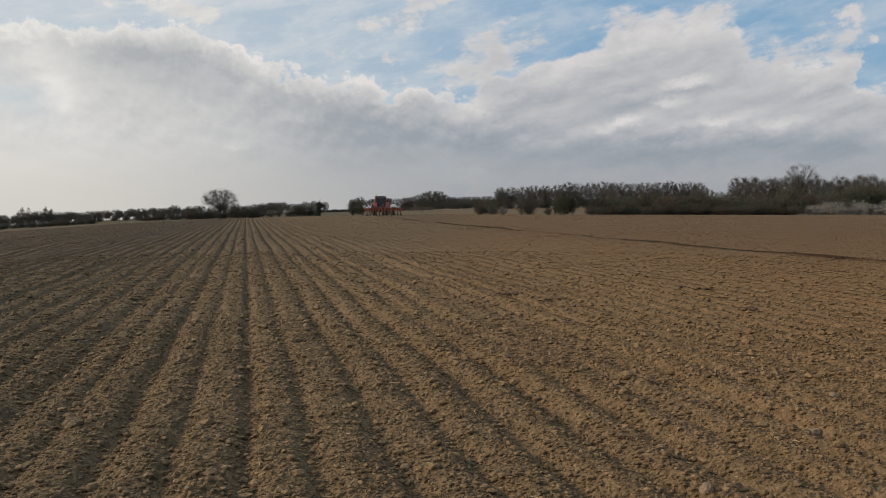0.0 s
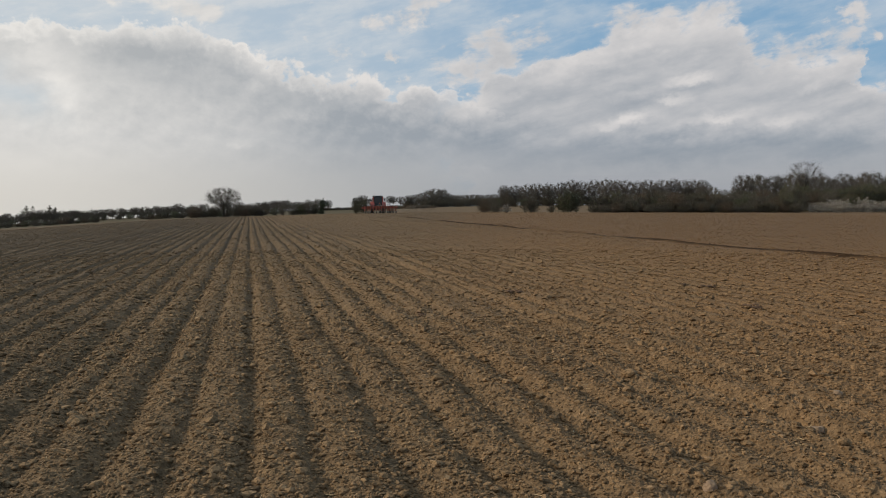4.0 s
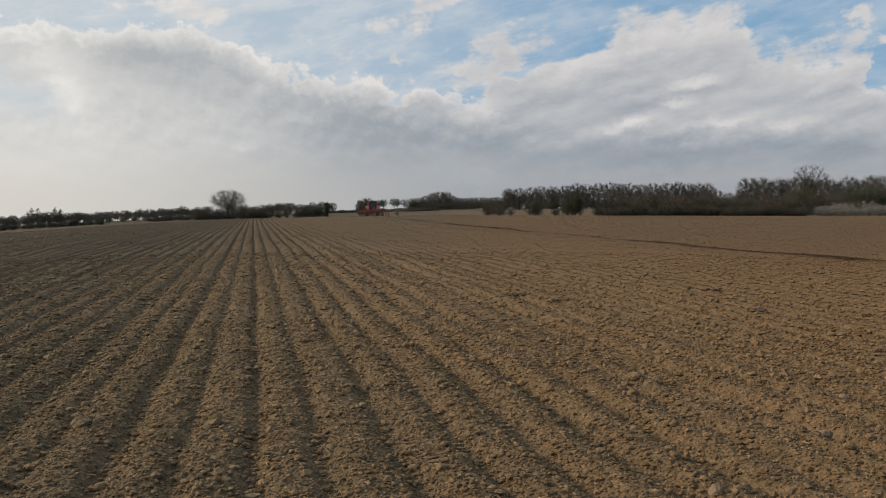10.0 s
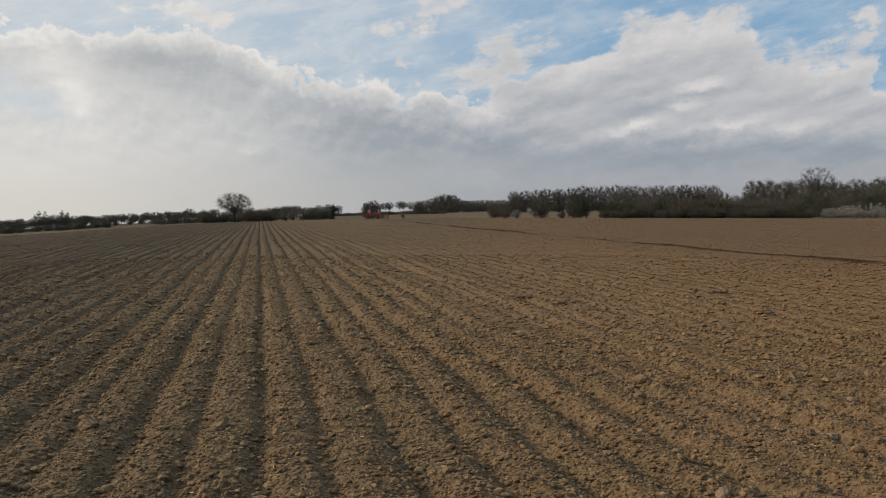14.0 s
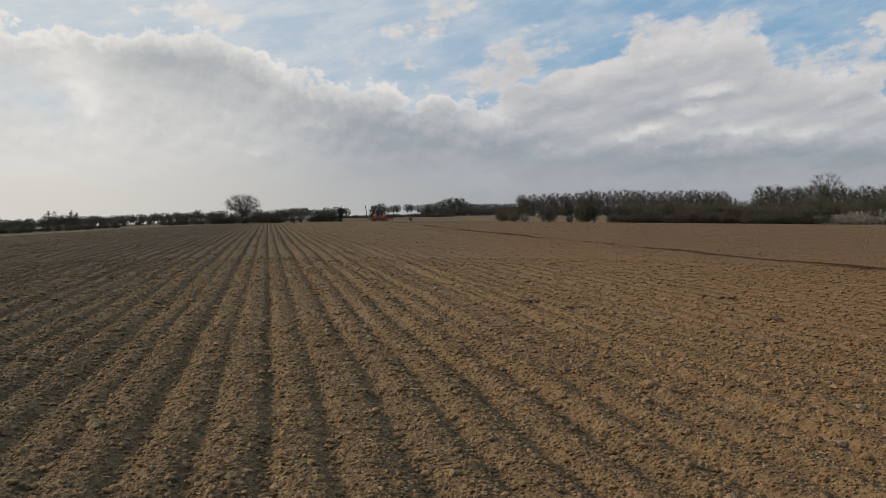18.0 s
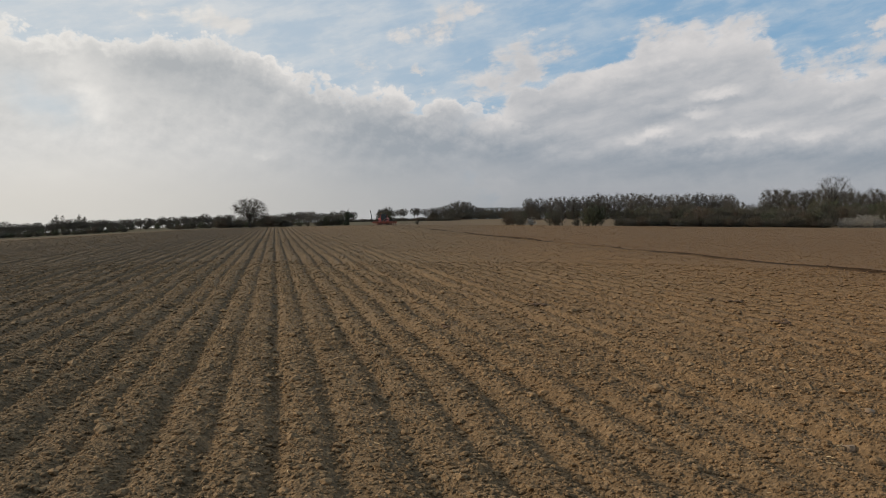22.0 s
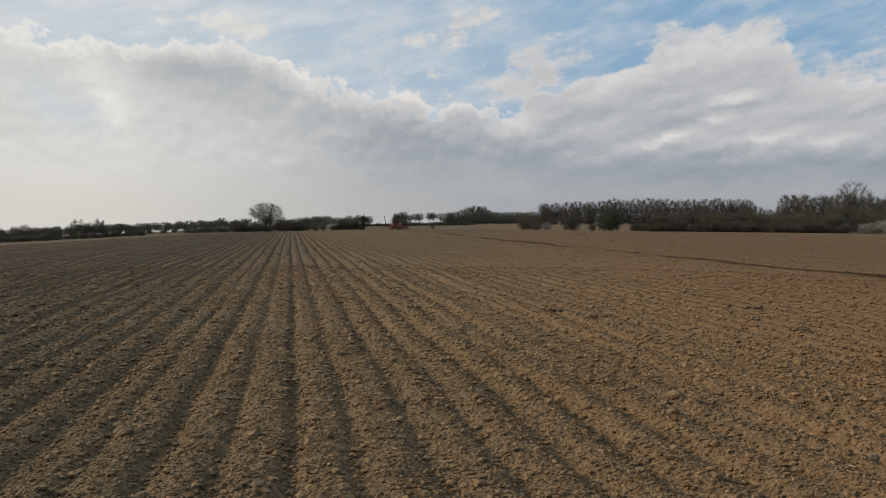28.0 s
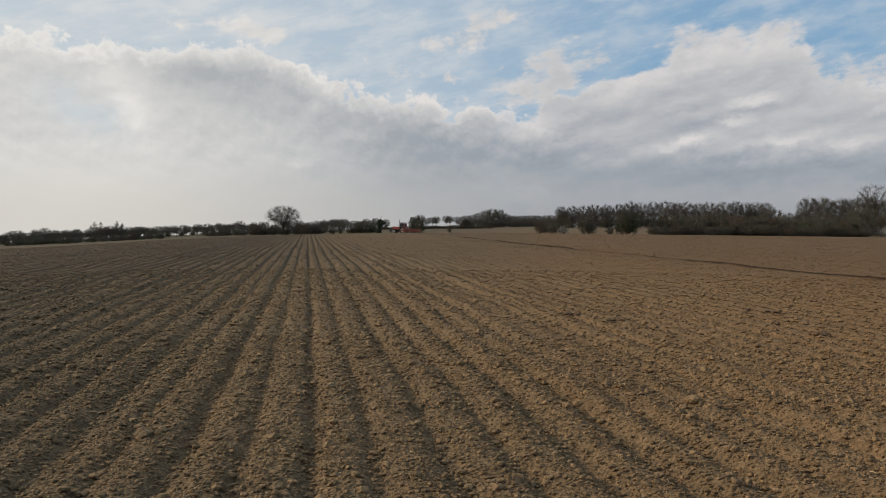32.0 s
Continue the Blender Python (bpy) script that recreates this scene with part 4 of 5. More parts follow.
def clod_carpet(name, label, n, near, reach, even, size, spread, grows, shape, seed):
    """Loose clods scattered over a stretch of the field, smallest in front."""
    r = np.random.default_rng(seed)
    d = near * (reach / near) ** (r.random(n) ** even)
    a = r.uniform(-0.66, 0.58, n)
    x, y = d * np.sin(a), d * np.cos(a)
    u, v = x * RU.x + y * RU.y, x * RV.x + y * RV.y
    z = terrain(x, y) + relief(u, v, np.where(d < 9, 0.02, 0.02 * (d / 9) ** 1.3))
    size = np.minimum(size * np.exp(spread * r.normal(size=n)) * np.maximum(1.0, d / 5.5) ** grows, 0.075)
    forms = np.array([lumpy(shape[0], r, 0.05) for _ in range(40)])
    form = forms[r.integers(0, 40, n)]
    turn = r.uniform(0, 6.283, n)
    c, s = np.cos(turn)[:, None], np.sin(turn)[:, None]
    turned = np.stack([form[:, :, 0] * c - form[:, :, 1] * s, form[:, :, 0] * s + form[:, :, 1] * c, form[:, :, 2]], -1)
    verts = turned * size[:, None, None] * np.array([1.0, 1.0, 0.8]) + np.stack([x, y, z + size * 0.32], -1)[:, None, :]
    index = np.arange(n)[:, None, None] * form.shape[1] + shape[1][None]
    ob = new(name, mesh_of(name, verts.reshape(-1, 3), index.reshape(-1, 3), CLOD, False))
    tagged(ob, label, "soil", kind="stuff")


EIGHT = np.array([(1, 0, 0), (-1, 0, 0), (0, 1, 0), (0, -1, 0), (0, 0, 1), (0, 0, -1.0)]), np.array([(0, 2, 4), (2, 1, 4), (1, 3, 4), (3, 0, 4), (2, 0, 5), (1, 2, 5), (3, 1, 5), (0, 3, 5)])
clod_carpet("soil_crumbs", "loose brown crumbs and small clods of earth", 62000, 4.2, 12, 1.1, 0.0074, 0.55, 0.6, ball(1), 91)
clod_carpet("soil_crumbs", "small brown crumbs of earth farther out", 60000, 8, 30, 0.9, 0.0084, 0.55, 0.6, EIGHT, 93)
clod_carpet("soil_clods", "brown clods strewn over the wider field", 60000, 15, 168, 0.8, 0.0070, 0.45, 0.55, EIGHT, 92)
clod_carpet("soil_clods", "fist-sized crumbling clods of earth on the rows", 5200, 4.2, 18, 0.8, 0.0145, 0.45, 0.30, ball(2), 94)
clod_carpet("soil_clods", "scattered dark fist-sized clods farther out", 40000, 12, 150, 0.62, 0.0115, 0.40, 0.32, ball(1), 95)


def straws():
    r = np.random.default_rng(17)
    places = [(4.07, 20.31), (-0.24, 4.64), (2.43, 5.88), (2.61, 6.09), (2.08, 5.49), (-0.47, 7.39), (-2.15, 7.35), (2.13, 7.89), (2.35, 5.83), (3.22, 8.77), (-1.07, 7.63), (0.33, 10.76), (-1.93, 5.91)]
    for k, (x, y) in enumerate(places):
        upright = k == 0
        long = 0.35 if upright else r.uniform(0.05, 0.13)
        z = height(x, y) + 0.012
        d = np.array([0.12, 0.0, 1.0]) if upright else np.array([r.normal(), r.normal(), 0.25 * abs(r.normal())])
        d = d / np.linalg.norm(d) * long
        p = np.array([x, y, z])
        bend = r.normal(size=3) * long * 0.08
        v, f = stack(tubes([(*p, 0.004, *(p + d * 0.5 + bend), 0.0035), (*(p + d * 0.5 + bend), 0.0035, *(p + d), 0.002)], 5))
        ob = new("straw", mesh_of("straw", v, f, STRAW))
        tagged(ob, "upright dry straw stalk in the soil" if upright else "bit of dry straw lying on the soil", "straw", "straws on the field")
    segs = []
    for _ in range(420):
        dd, a = 4.3 * (20 / 4.3) ** r.random(), r.uniform(-0.62, 0.55)
        x, y = dd * math.sin(a), dd * math.cos(a)
        p = np.array([x, y, height(x, y) + 0.008])
        d = np.array([r.normal(), r.normal(), 0.2 * r.normal()])
        d = d / np.linalg.norm(d) * r.uniform(0.015, 0.07)
        segs.append((*p, 0.0022, *(p + d), 0.0014))
    v, f = stack(tubes(segs, 4))
    tagged(new("straw_litter", mesh_of("straw_litter", v, f, STRAW)), "fine scattered bits of dry straw and root", "straw", kind="stuff")


straws()

# ---- tractor and seed drill ----
RED = material("red_paint", (0.29, 0.048, 0.031), 0.42, spread=0.18, scale=3, spots=(0.22, 0.12, 0.08), spec=0.5)
RED_DUST = material("dusty_red_steel", (0.28, 0.078, 0.048), 0.7, spread=0.35, scale=3, spots=(0.20, 0.125, 0.08))
BLACK = material("black_plastic", (0.022, 0.022, 0.024), 0.55, spread=0.2, scale=4)
RUBBER = material("dusty_rubber", (0.045, 0.040, 0.036), 0.85, spread=0.3, scale=6, bump=0.01, bump_scale=14)
RIM = material("pale_rim", (0.50, 0.47, 0.42), 0.5, spread=0.2, scale=5, spots=(0.28, 0.20, 0.14))
STEEL = material("worn_steel", (0.30, 0.28, 0.26), 0.4, 0.8, spread=0.3, scale=9, spots=(0.16, 0.10, 0.07))
GLASS = material("dark_cab_glass", (0.018, 0.022, 0.025), 0.16, spread=0.1, scale=2, spec=0.6)
LAMP = material("lamp_lens", (0.55, 0.50, 0.42), 0.2, spread=0.1, scale=3, spec=0.6)
AMBER = material("amber_lens", (0.60, 0.18, 0.02), 0.25, spread=0.1, scale=3, spec=0.6)


def box(bm, x, y, z, w, d, h, bevel=0.02, taper=1.0, turn=None):
    """A bevelled box centred at x, y, z; taper narrows its top."""
    m = Matrix.Translation((x, y, z)) @ (turn or Matrix.Identity(4))
    made = bmesh.ops.create_cube(bm, size=1.0)["verts"]
    for q in made:
        k = taper if q.co.z > 0 else 1.0
        q.co = m @ Vector((q.co.x * w * k, q.co.y * d * k, q.co.z * h))
    if bevel:
        edges = list({e for q in made for e in q.link_edges})
        bmesh.ops.bevel(bm, geom=edges, offset=bevel, segments=2, affect="EDGES", profile=0.6)


def rod(bm, a, b, radius, sides=8, end=None):
    a, b = Vector(a), Vector(b)
    m = Matrix.Translation((a + b) / 2) @ (b - a).to_track_quat("Z", "Y").to_matrix().to_4x4()
    bmesh.ops.create_cone(bm, cap_ends=True, segments=sides, radius1=radius, radius2=radius if end is None else end, depth=(b - a).length, matrix=m)


def shape(*calls):
    bm = bmesh.new()
    for call, *args in calls:
        call(bm, *args)
    return bm


def lathe(bm, outline, sides=28):
    """Turns an outline of (distance along x, radius) about the x axis."""
    rings = []
    for x, r in outline:
        rings.append([bm.verts.new((x, r * math.cos(k * 2 * math.pi / sides), r * math.sin(k * 2 * math.pi / sides))) for k in range(sides)])
    for a, b in zip(rings, rings[1:]):
        for k in range(sides):
            bm.faces.new((a[k], a[(k + 1) % sides], b[(k + 1) % sides], b[k]))


def wheel(parent, radius, width, rim_mat=RIM, lugs=18):
    """A tractor wheel turning about x: tyre with lugs, rim, hub."""
    ob = part("wheel", shape((rod, (-0.12, 0, 0), (0.12, 0, 0), radius * 0.16, 14)), STEEL, parent)
    w = width / 2
    bm = bmesh.new()
    lathe(bm, [(-w * 0.8, radius * 0.62), (-w, radius * 0.74), (-w * 0.96, radius * 0.9), (-w * 0.7, radius * 0.965), (0, radius * 0.98),
               (w * 0.7, radius * 0.965), (w * 0.96, radius * 0.9), (w, radius * 0.74), (w * 0.8, radius * 0.62)])
    for k in range(lugs):
        for side in (-1, 1):
            t = (k + (0.25 if side > 0 else -0.25)) * 2 * math.pi / lugs
            m = Matrix.Rotation(t, 4, "X") @ Matrix.Translation((side * w * 0.48, 0, radius * 0.975)) @ Matrix.Rotation(side * 0.6, 4, "Z")
            made = bmesh.ops.create_cube(bm, size=1.0)["verts"]
            for q in made:
                q.co = m @ Vector((q.co.x * w * 0.95, q.co.y * radius * 0.07, q.co.z * radius * 0.06))
    part("tyre", bm, RUBBER, ob, "dusty black lugged tyre")
    bm = bmesh.new()
    lathe(bm, [(-w * 0.78, radius * 0.64), (-w * 0.45, radius * 0.58), (-0.02, radius * 0.5), (-0.02, radius * 0.1)])
    lathe(bm, [(w * 0.78, radius * 0.64), (w * 0.45, radius * 0.58), (0.03, radius * 0.5), (0.03, radius * 0.1)])
    part("rim", bm, rim_mat, ob, "pale dusty wheel rim")
    return ob


def build_tractor():
    """Forward is +y, the rear axle over the origin."""
    tr = new("tractor")
    part("chassis", shape((box, 0, 1.5, 0.85, 0.55, 3.6, 0.55, 0.04), (box, 0, 2.75, 0.75, 1.5, 0.3, 0.25, 0.03), (rod, (-0.9, 0, 0.93), (0.9, 0, 0.93), 0.16, 12)), BLACK, tr, "dark cast chassis")
    bm = shape((box, 0, 2.35, 1.52, 0.92, 2.35, 0.85, 0.12, 0.86))
    part("bonnet", bm, RED, tr, "red bonnet")
    part("grille", shape((box, 0, 3.55, 1.42, 0.72, 0.08, 0.62, 0.03), *[(box, 0, 3.60, 1.2 + 0.11 * k, 0.66, 0.03, 0.04, 0.005) for k in range(5)]), BLACK, tr)
    for s in (-1, 1):
        part("headlight", shape((box, s * 0.28, 3.58, 1.68, 0.22, 0.08, 0.12, 0.02)), LAMP, tr, "clear headlight")
    part("front_weight", shape((box, 0, 3.95, 0.85, 0.9, 0.45, 0.5, 0.05)), BLACK, tr)
    # cab: floor, four posts, panes between them, roof
    part("cab_floor", shape((box, 0, 0.35, 1.28, 1.5, 1.55, 0.3, 0.04)), BLACK, tr)
    posts = []
    for s in (-1, 1):
        part("cab_pillar", shape((rod, (s * 0.82, -0.46, 1.35), (s * 0.84, -0.54, 2.80), 0.085)), RED, tr, "red rear cab pillar")
        posts += [(rod, (s * 0.70, 1.12, 1.35), (s * 0.72, 0.98, 2.85), 0.05), (rod, (s * 0.76, 0.35, 1.35), (s * 0.80, 0.28, 2.85), 0.04)]
    part("cab_frame", shape(*posts), BLACK, tr)
    part("rear_window", shape((box, 0, -0.47, 2.12, 1.44, 0.03, 1.36, 0.01)), GLASS, tr, "dark rear window")
    part("windscreen", shape((box, 0, 1.04, 2.12, 1.34, 0.03, 1.36, 0.01)), GLASS, tr, "dark windscreen")
    for s in (-1, 1):
        part("side_window", shape((box, s * 0.77, 0.30, 2.12, 0.03, 1.36, 1.34, 0.01)), GLASS, tr)
    part("roof", shape((box, 0, 0.30, 2.96, 1.72, 1.72, 0.20, 0.08, 0.9), (box, 0, 0.3, 2.87, 1.6, 1.6, 0.08, 0.02)), BLACK, tr, "black cab roof")
    part("seat", shape((box, 0, 0.1, 1.6, 0.5, 0.5, 0.14, 0.04), (box, 0, -0.12, 1.9, 0.48, 0.12, 0.6, 0.05)), BLACK, tr)
    for s in (-1, 1):
        part("work_light", shape((box, s * 0.55, -0.58, 2.98, 0.2, 0.06, 0.1, 0.02)), LAMP, tr)
        part("tail_light", shape((box, s * 1.02, -0.62, 1.78, 0.26, 0.05, 0.11, 0.015)), AMBER, tr, "amber and red tail light")
        bm = bmesh.new()
        for k in range(9):
            t0, t1 = math.radians(10 + k * 17), math.radians(10 + (k + 1) * 17)
            box(bm, s * 0.98, -1.08 * math.cos((t0 + t1) / 2), 0.93 + 1.08 * math.sin((t0 + t1) / 2), 0.66, 0.36, 0.05, 0.012, 1.0, Matrix.Rotation(math.pi / 2 - (t0 + t1) / 2, 4, "X"))
        part("fender", bm, RED, tr, "red rear fender")
        part("mirror", shape((rod, (s * 0.75, 1.0, 2.5), (s * 1.22, 1.05, 2.55), 0.02), (box, s * 1.25, 1.05, 2.38, 0.2, 0.06, 0.42, 0.03)), BLACK, tr)
        part("step", shape((box, s * 0.85, 0.95, 0.75, 0.3, 0.4, 0.05, 0.01), (box, s * 0.85, 0.95, 1.05, 0.3, 0.36, 0.05, 0.01)), BLACK, tr)
        part("lift_arm", shape((rod, (s * 0.42, -0.2, 0.75), (s * 0.5, -1.25, 0.72), 0.05)), STEEL, tr)
    part("exhaust", shape((rod, (0.62, 1.25, 1.6), (0.62, 1.25, 3.0), 0.06, 12), (rod, (0.62, 1.25, 3.0), (0.62, 1.12, 3.12), 0.055, 12)), BLACK, tr)
    part("beacon", shape((rod, (-0.6, 0.1, 3.06), (-0.6, 0.1, 3.2), 0.07, 12, 0.05)), AMBER, tr, "amber beacon")
    part("top_link", shape((rod, (0, -0.3, 1.15), (0, -1.3, 1.1), 0.045)), STEEL, tr)
    spots, wheels = [(-0.98, 0, 0.93, 0.93, 0.62), (0.98, 0, 0.93, 0.93, 0.62), (-0.92, 2.72, 0.68, 0.68, 0.48), (0.92, 2.72, 0.68, 0.68, 0.48)], []
    for x, y, z, radius, width in spots:
        w = wheel(tr, radius, width)
        w.matrix_basis = pose(x, y, z)
        wheels.append((w, (x, y, z), radius))
    return tagged(tr, "red tractor with dark cab pulling the seed drill", "tractor"), wheels


def build_drill():
    """A twelve-row seed drill, 5.6 m wide; forward is +y, the row units stand round the origin."""
    dr = new("seed_drill")
    part("toolbar", shape((box, 0, 0.75, 0.95, 5.8, 0.18, 0.18, 0.02), (box, 0, 0.45, 1.22, 4.4, 0.08, 0.08, 0.02)), RED_DUST, dr, "dusty red toolbar")
    part("drawbar", shape((rod, (0, 0.75, 0.95), (0, 3.0, 0.72), 0.09), (rod, (-0.8, 0.75, 0.95), (0, 2.2, 0.80), 0.06), (rod, (0.8, 0.75, 0.95), (0, 2.2, 0.80), 0.06)), RED_DUST, dr)
    part("headstock", shape((rod, (-0.4, 0.75, 1.0), (0, 1.0, 1.75), 0.05), (rod, (0.4, 0.75, 1.0), (0, 1.0, 1.75), 0.05)), RED_DUST, dr)
    part("fan", shape((rod, (-0.18, 1.15, 1.4), (0.18, 1.15, 1.4), 0.26, 18)), BLACK, dr)
    for k in range(12):
        x = (k - 5.5) * 0.47
        arm = part("row_unit", shape((box, x - 0.06, 0.3, 0.85, 0.03, 0.8, 0.12, 0.01), (box, x + 0.06, 0.3, 0.85, 0.03, 0.8, 0.12, 0.01), (box, x, -0.15, 0.6, 0.16, 0.5, 0.4, 0.03)), RED_DUST, dr)
        part("seed_hopper", shape((box, x, -0.05, 1.00, 0.22, 0.36, 0.36, 0.04, 1.15), (box, x, -0.05, 1.20, 0.28, 0.44, 0.04, 0.015)), RED_DUST if k % 3 else RED, arm, "dusty red seed hopper with lid")
        part("opener_disc", shape((rod, (x - 0.03, 0.1, 0.24), (x + 0.03, 0.1, 0.24), 0.24, 18)), STEEL, arm, "worn steel disc")
        part("press_wheel", shape((rod, (x - 0.08, -0.75, 0.20), (x + 0.08, -0.75, 0.20), 0.20, 18), (rod, (x - 0.09, -0.75, 0.20), (x + 0.09, -0.75, 0.20), 0.06, 10), (rod, (x, -0.75, 0.2), (x, -0.3, 0.55), 0.03)), RUBBER, arm)
        part("hose", shape((rod, (x, 0.1, 1.15), (x * 0.6, 0.75, 1.5), 0.03)), BLACK, arm)
    wheels = []
    for x in (-1.62, 1.62):
        part("wheel_arm", shape((rod, (x - 0.17, 0.75, 0.95), (x - 0.17, 0.95, 0.4), 0.05), (rod, (x - 0.17, 0.95, 0.4), (x, 0.95, 0.4), 0.05)), RED_DUST, dr)
        w = wheel(dr, 0.40, 0.22, RIM, 12)
        w.matrix_basis = pose(x, 0.95, 0.40)
        wheels.append((w, (x, 0.95, 0.40), 0.40))
    arms = []
    for s in (-1, 1):
        bm = shape((rod, (0, 0, 0), (0, 0, 1.6), 0.085), (rod, (0, 0, 1.6), (-0.12, 0, 2.9), 0.07), (box, 0, 0, 1.5, 0.16, 0.12, 0.12, 0.02))
        arm = part("marker_arm", bm, BLACK, dr, "folding marker arm")
        part("marker_disc", shape((rod, (-0.06, 0.1, 2.7), (0.02, 0.1, 2.7), 0.24, 18)), STEEL, arm, "steel marker disc")
        arm.matrix_basis = pose(s * 2.95, 0.75, 0.95)
        arms.append((arm, s))
        part("bracket", shape((box, s * 2.9, 0.75, 0.98, 0.25, 0.26, 0.3, 0.03)), RED_DUST, dr)
    return tagged(dr, "dusty red twelve-row seed drill behind the tractor", "seed drill"), wheels, arms


tractor, tractor_wheels = build_tractor()
drill, drill_wheels, marker_arms = build_drill()


def build_dust():
    """Thin dust that hangs behind the drill: soft, see-through heaps."""
    mat = bpy.data.materials.new("thin_dust")
    mat.use_nodes = True
    n = Nodes(mat.node_tree)
    haze, clear, mixed = n.add("ShaderNodeBsdfDiffuse"), n.add("ShaderNodeBsdfTransparent"), n.add("ShaderNodeMixShader")
    haze.inputs[0].default_value = (0.42, 0.33, 0.25, 1)
    place = n.add("ShaderNodeTexCoord").outputs["Object"]
    n.put(mixed.inputs[0], n.fade(n.noise(place, 0.9, 5.0, 0.6), 0.30, 0.75, 0.0, 0.10))
    n.links.new(clear.outputs[0], mixed.inputs[1])
    n.links.new(haze.outputs[0], mixed.inputs[2])
    n.links.new(mixed.outputs[0], n.add("ShaderNodeOutputMaterial").inputs[0])
    ob = new("dust_cloud")
    r = np.random.default_rng(3)
    for k in range(3):
        bm = bmesh.new()
        bmesh.ops.create_icosphere(bm, subdivisions=3, radius=1.0)
        wide, high = 1.6 + 0.7 * k, 0.55 + 0.2 * k
        for q in bm.verts:
            swell = 1 + 0.22 * noise.noise(q.co * 1.7 + Vector((k * 3.1, 0, 0)))
            q.co = Vector((q.co.x * wide * swell, q.co.y * wide * swell, max(q.co.z * high * swell, -0.05)))
        puff = part("puff", bm, mat, ob, smooth=True)
        puff.matrix_basis = pose(1.5 + 2.2 * k, -1.6 - 1.6 * k, high * 0.45)
    return tagged(ob, "thin brown dust hanging behind the seed drill", "dust")


dust = build_dust()


def build_fly():
    fly = new("insect")
    bm = bmesh.new()
    bmesh.ops.create_uvsphere(bm, u_segments=12, v_segments=8, radius=1.0, matrix=Matrix.Diagonal((0.0045, 0.0022, 0.0022, 1)))
    bmesh.ops.create_uvsphere(bm, u_segments=10, v_segments=6, radius=0.0018, matrix=Matrix.Translation((0.0052, 0, 0.0003)))
    bmesh.ops.scale(bm, vec=(0.45, 0.45, 0.45), verts=bm.verts)
    part("body", bm, BLACK, fly)
    for s in (-1, 1):
        bm = bmesh.new()
        bmesh.ops.create_uvsphere(bm, u_segments=10, v_segments=6, radius=1.0, matrix=Matrix.Translation((-0.001, s * 0.004, 0.002)) @ Matrix.Diagonal((0.002, 0.0042, 0.0002, 1)))
        bmesh.ops.scale(bm, vec=(0.45, 0.45, 0.45), verts=bm.verts)
        part("wing", bm, BLACK, fly)
    return tagged(fly, "small dark insect flying past", "insect")


insect = build_fly()

# ---- what moves ----
ROUTE = [(0, -110, 134), (2, -115, 140), (6, -127, 152), (10, -138, 163), (14, -146, 179), (17, -149.5, 190), (20, -152, 201), (23, -156, 211), (25, -158.5, 217),
         (28, -160.5, 225.5), (30, -165, 231.5), (32, -176, 236)]
TURN = [(0, 10), (10, 10), (24, 10), (27, 12), (28, 15), (29, 22), (30, 34), (31, 56), (32, 78)]
TRAIL = [(0, 10), (10, 10), (24, 10), (28, 11), (30, 14), (31, 19), (32, 27)]


def smooth(rows, t, k):
    """A value of a table at t, on a rounded curve through its rows."""
    ts, vs = [row[0] for row in rows], [row[k] for row in rows]
    i = max(0, min(len(ts) - 2, int(np.searchsorted(ts, t, "right")) - 1))

    def slope(j):
        a, b = max(0, j - 1), min(len(ts) - 1, j + 1)
        return (vs[b] - vs[a]) / (ts[b] - ts[a])

    h = ts[i + 1] - ts[i]
    s = (t - ts[i]) / h
    return (vs[i] * (1 + 2 * s) * (1 - s) ** 2 + slope(i) * h * s * (1 - s) ** 2 + vs[i + 1] * s * s * (3 - 2 * s) - slope(i + 1) * h * s * s * (1 - s))


def land(x, y):
    return float(terrain(np.array([x]), np.array([y]))[0])


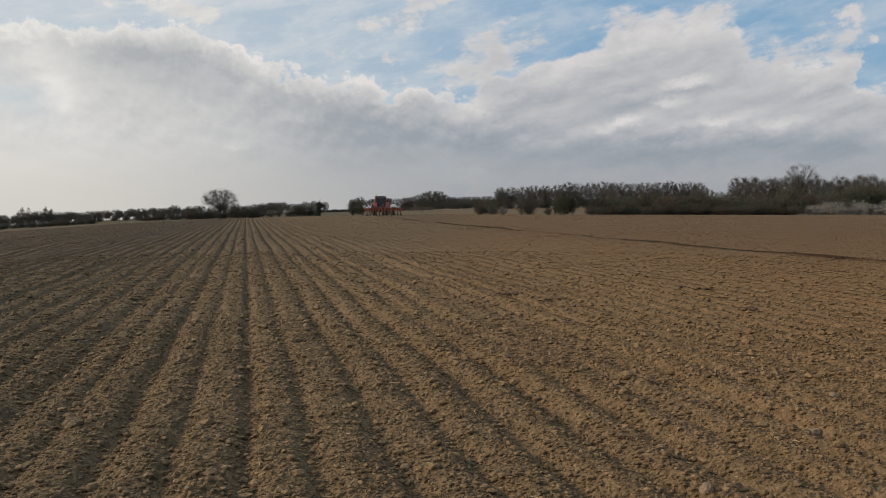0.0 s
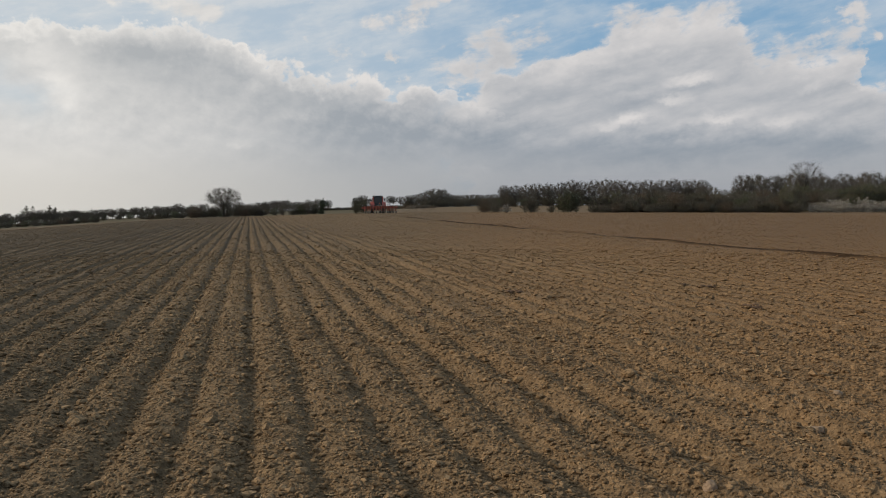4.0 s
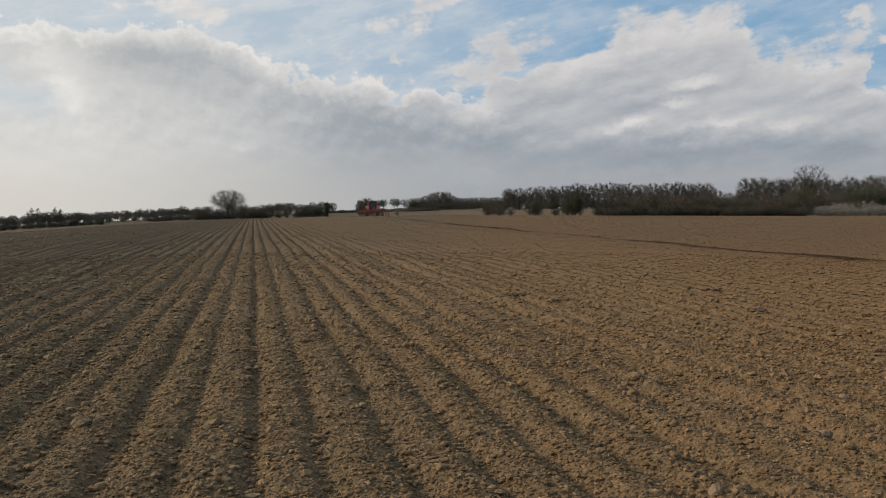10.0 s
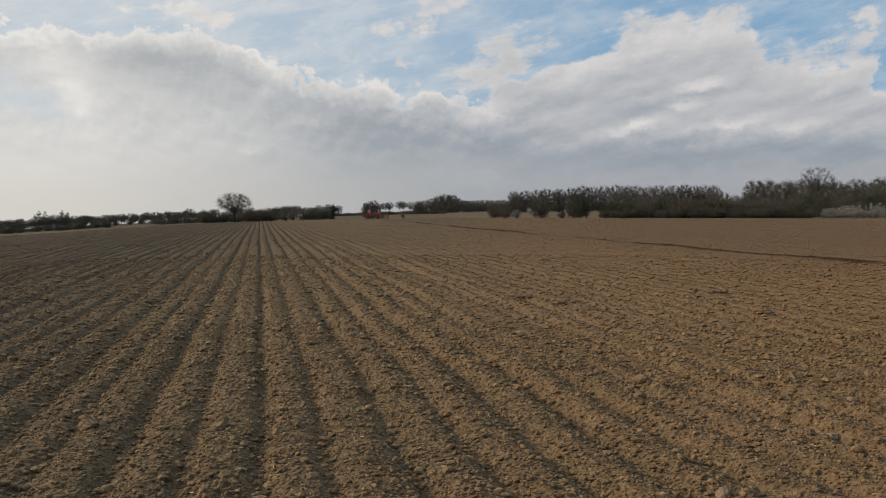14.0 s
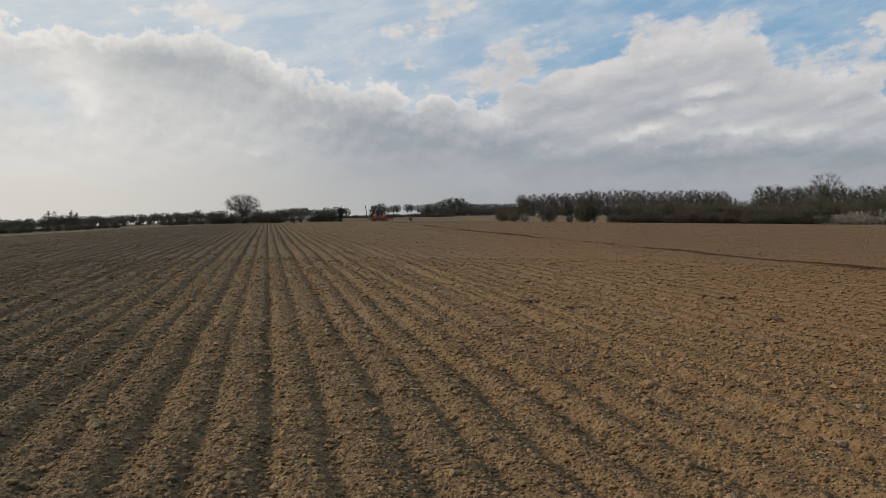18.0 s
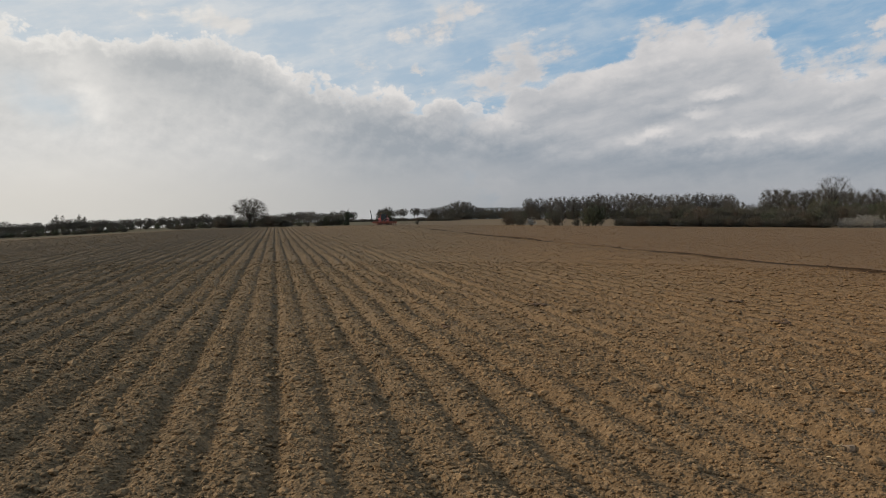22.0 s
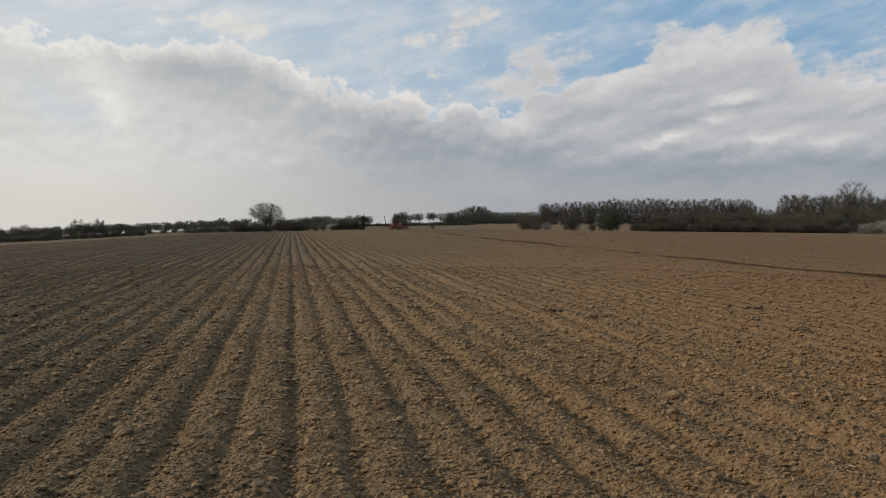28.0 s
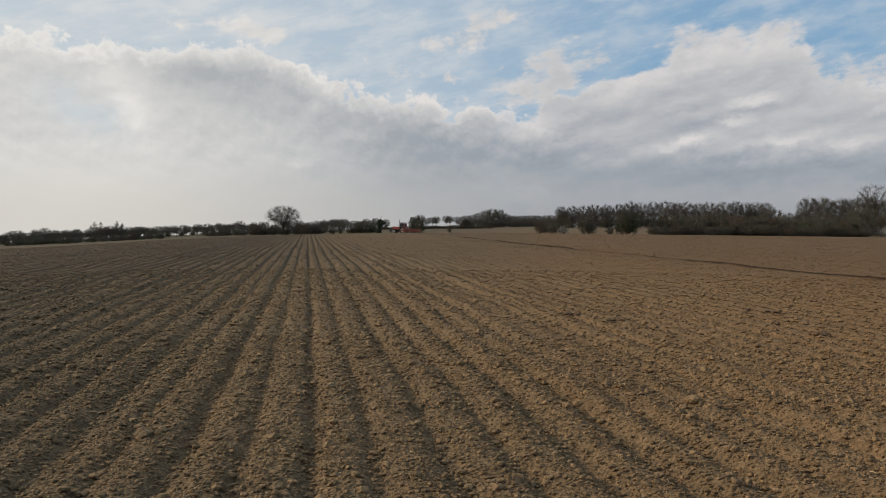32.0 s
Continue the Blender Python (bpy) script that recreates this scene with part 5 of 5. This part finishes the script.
def lie(x, y, turn):
    """A pose on the ground, tilted with its slope, heading turn degrees left of +y."""
    c, s = math.cos(radians(turn)), math.sin(radians(turn))
    fore = math.degrees(math.atan((land(x - s, y + c) - land(x + s, y - c)) / 2))
    over = math.degrees(math.atan((land(x + c, y + s) - land(x - c, y - s)) / 2))
    return pose(x, y, land(x, y) - 0.02, 0, 0, turn) @ pose(0, 0, 0, fore, -over, 0)


def motions():
    tr_rows, dr_rows, way_run, old = [], [], [], None
    spins, gone = [], 0.0
    for k in range(129):
        t = k * 0.25
        away = smooth(ROUTE, t, 2)
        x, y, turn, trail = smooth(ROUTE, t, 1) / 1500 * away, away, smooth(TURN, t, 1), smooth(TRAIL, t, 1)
        if old:
            gone += math.hypot(x - old[0], y - old[1])
        old = (x, y)
        spins.append((t, gone))
        if k % 2 == 0:
            tr_rows.append((t, lie(x, y, turn)))
            hx, hy = x + 1.1 * math.sin(radians(turn)), y - 1.1 * math.cos(radians(turn))
            dr_rows.append((t, lie(hx + 3.0 * math.sin(radians(trail)), hy - 3.0 * math.cos(radians(trail)), trail)))
    walk(tractor, tr_rows)
    walk(drill, dr_rows)
    walk(dust, dr_rows[:59] + [(32, dr_rows[58][1])])
    for w, place, radius in tractor_wheels + drill_wheels:
        walk(w, [(t, pose(*place) @ pose(0, 0, 0, -math.degrees(s / radius))) for t, s in spins])
    for arm, s in marker_arms:
        base = pose(s * 2.95, 0.75, 0.95)
        low, high = base @ pose(0, 0, 0, 0, -s * 82), base @ pose(0, 0, 0, 0, s * 6)
        up = 15.4 if s < 0 else 21.5
        mid = base @ pose(0, 0, 0, 0, -s * 38)
        walk(arm, [(0, low), (up, low), (up + 1.2, mid), (up + 2.6, high), (32, high)])
    a, b = (-3.4, 2.0, 0.06), (3.6, 1.6, 0.06)
    walk(insect, [(0, pose(*a)), (5.4, pose(*a)), (5.8, pose(-0.80, 2.0, 1.96)), (5.9, pose(-0.365, 2.0, 1.888)), (6.0, pose(-0.075, 2.0, 1.866)), (6.1, pose(0.19, 2.0, 1.835)),
                  (6.3, pose(0.8, 2.0, 1.72)), (6.9, pose(*b)), (32, pose(*b))])


motions()
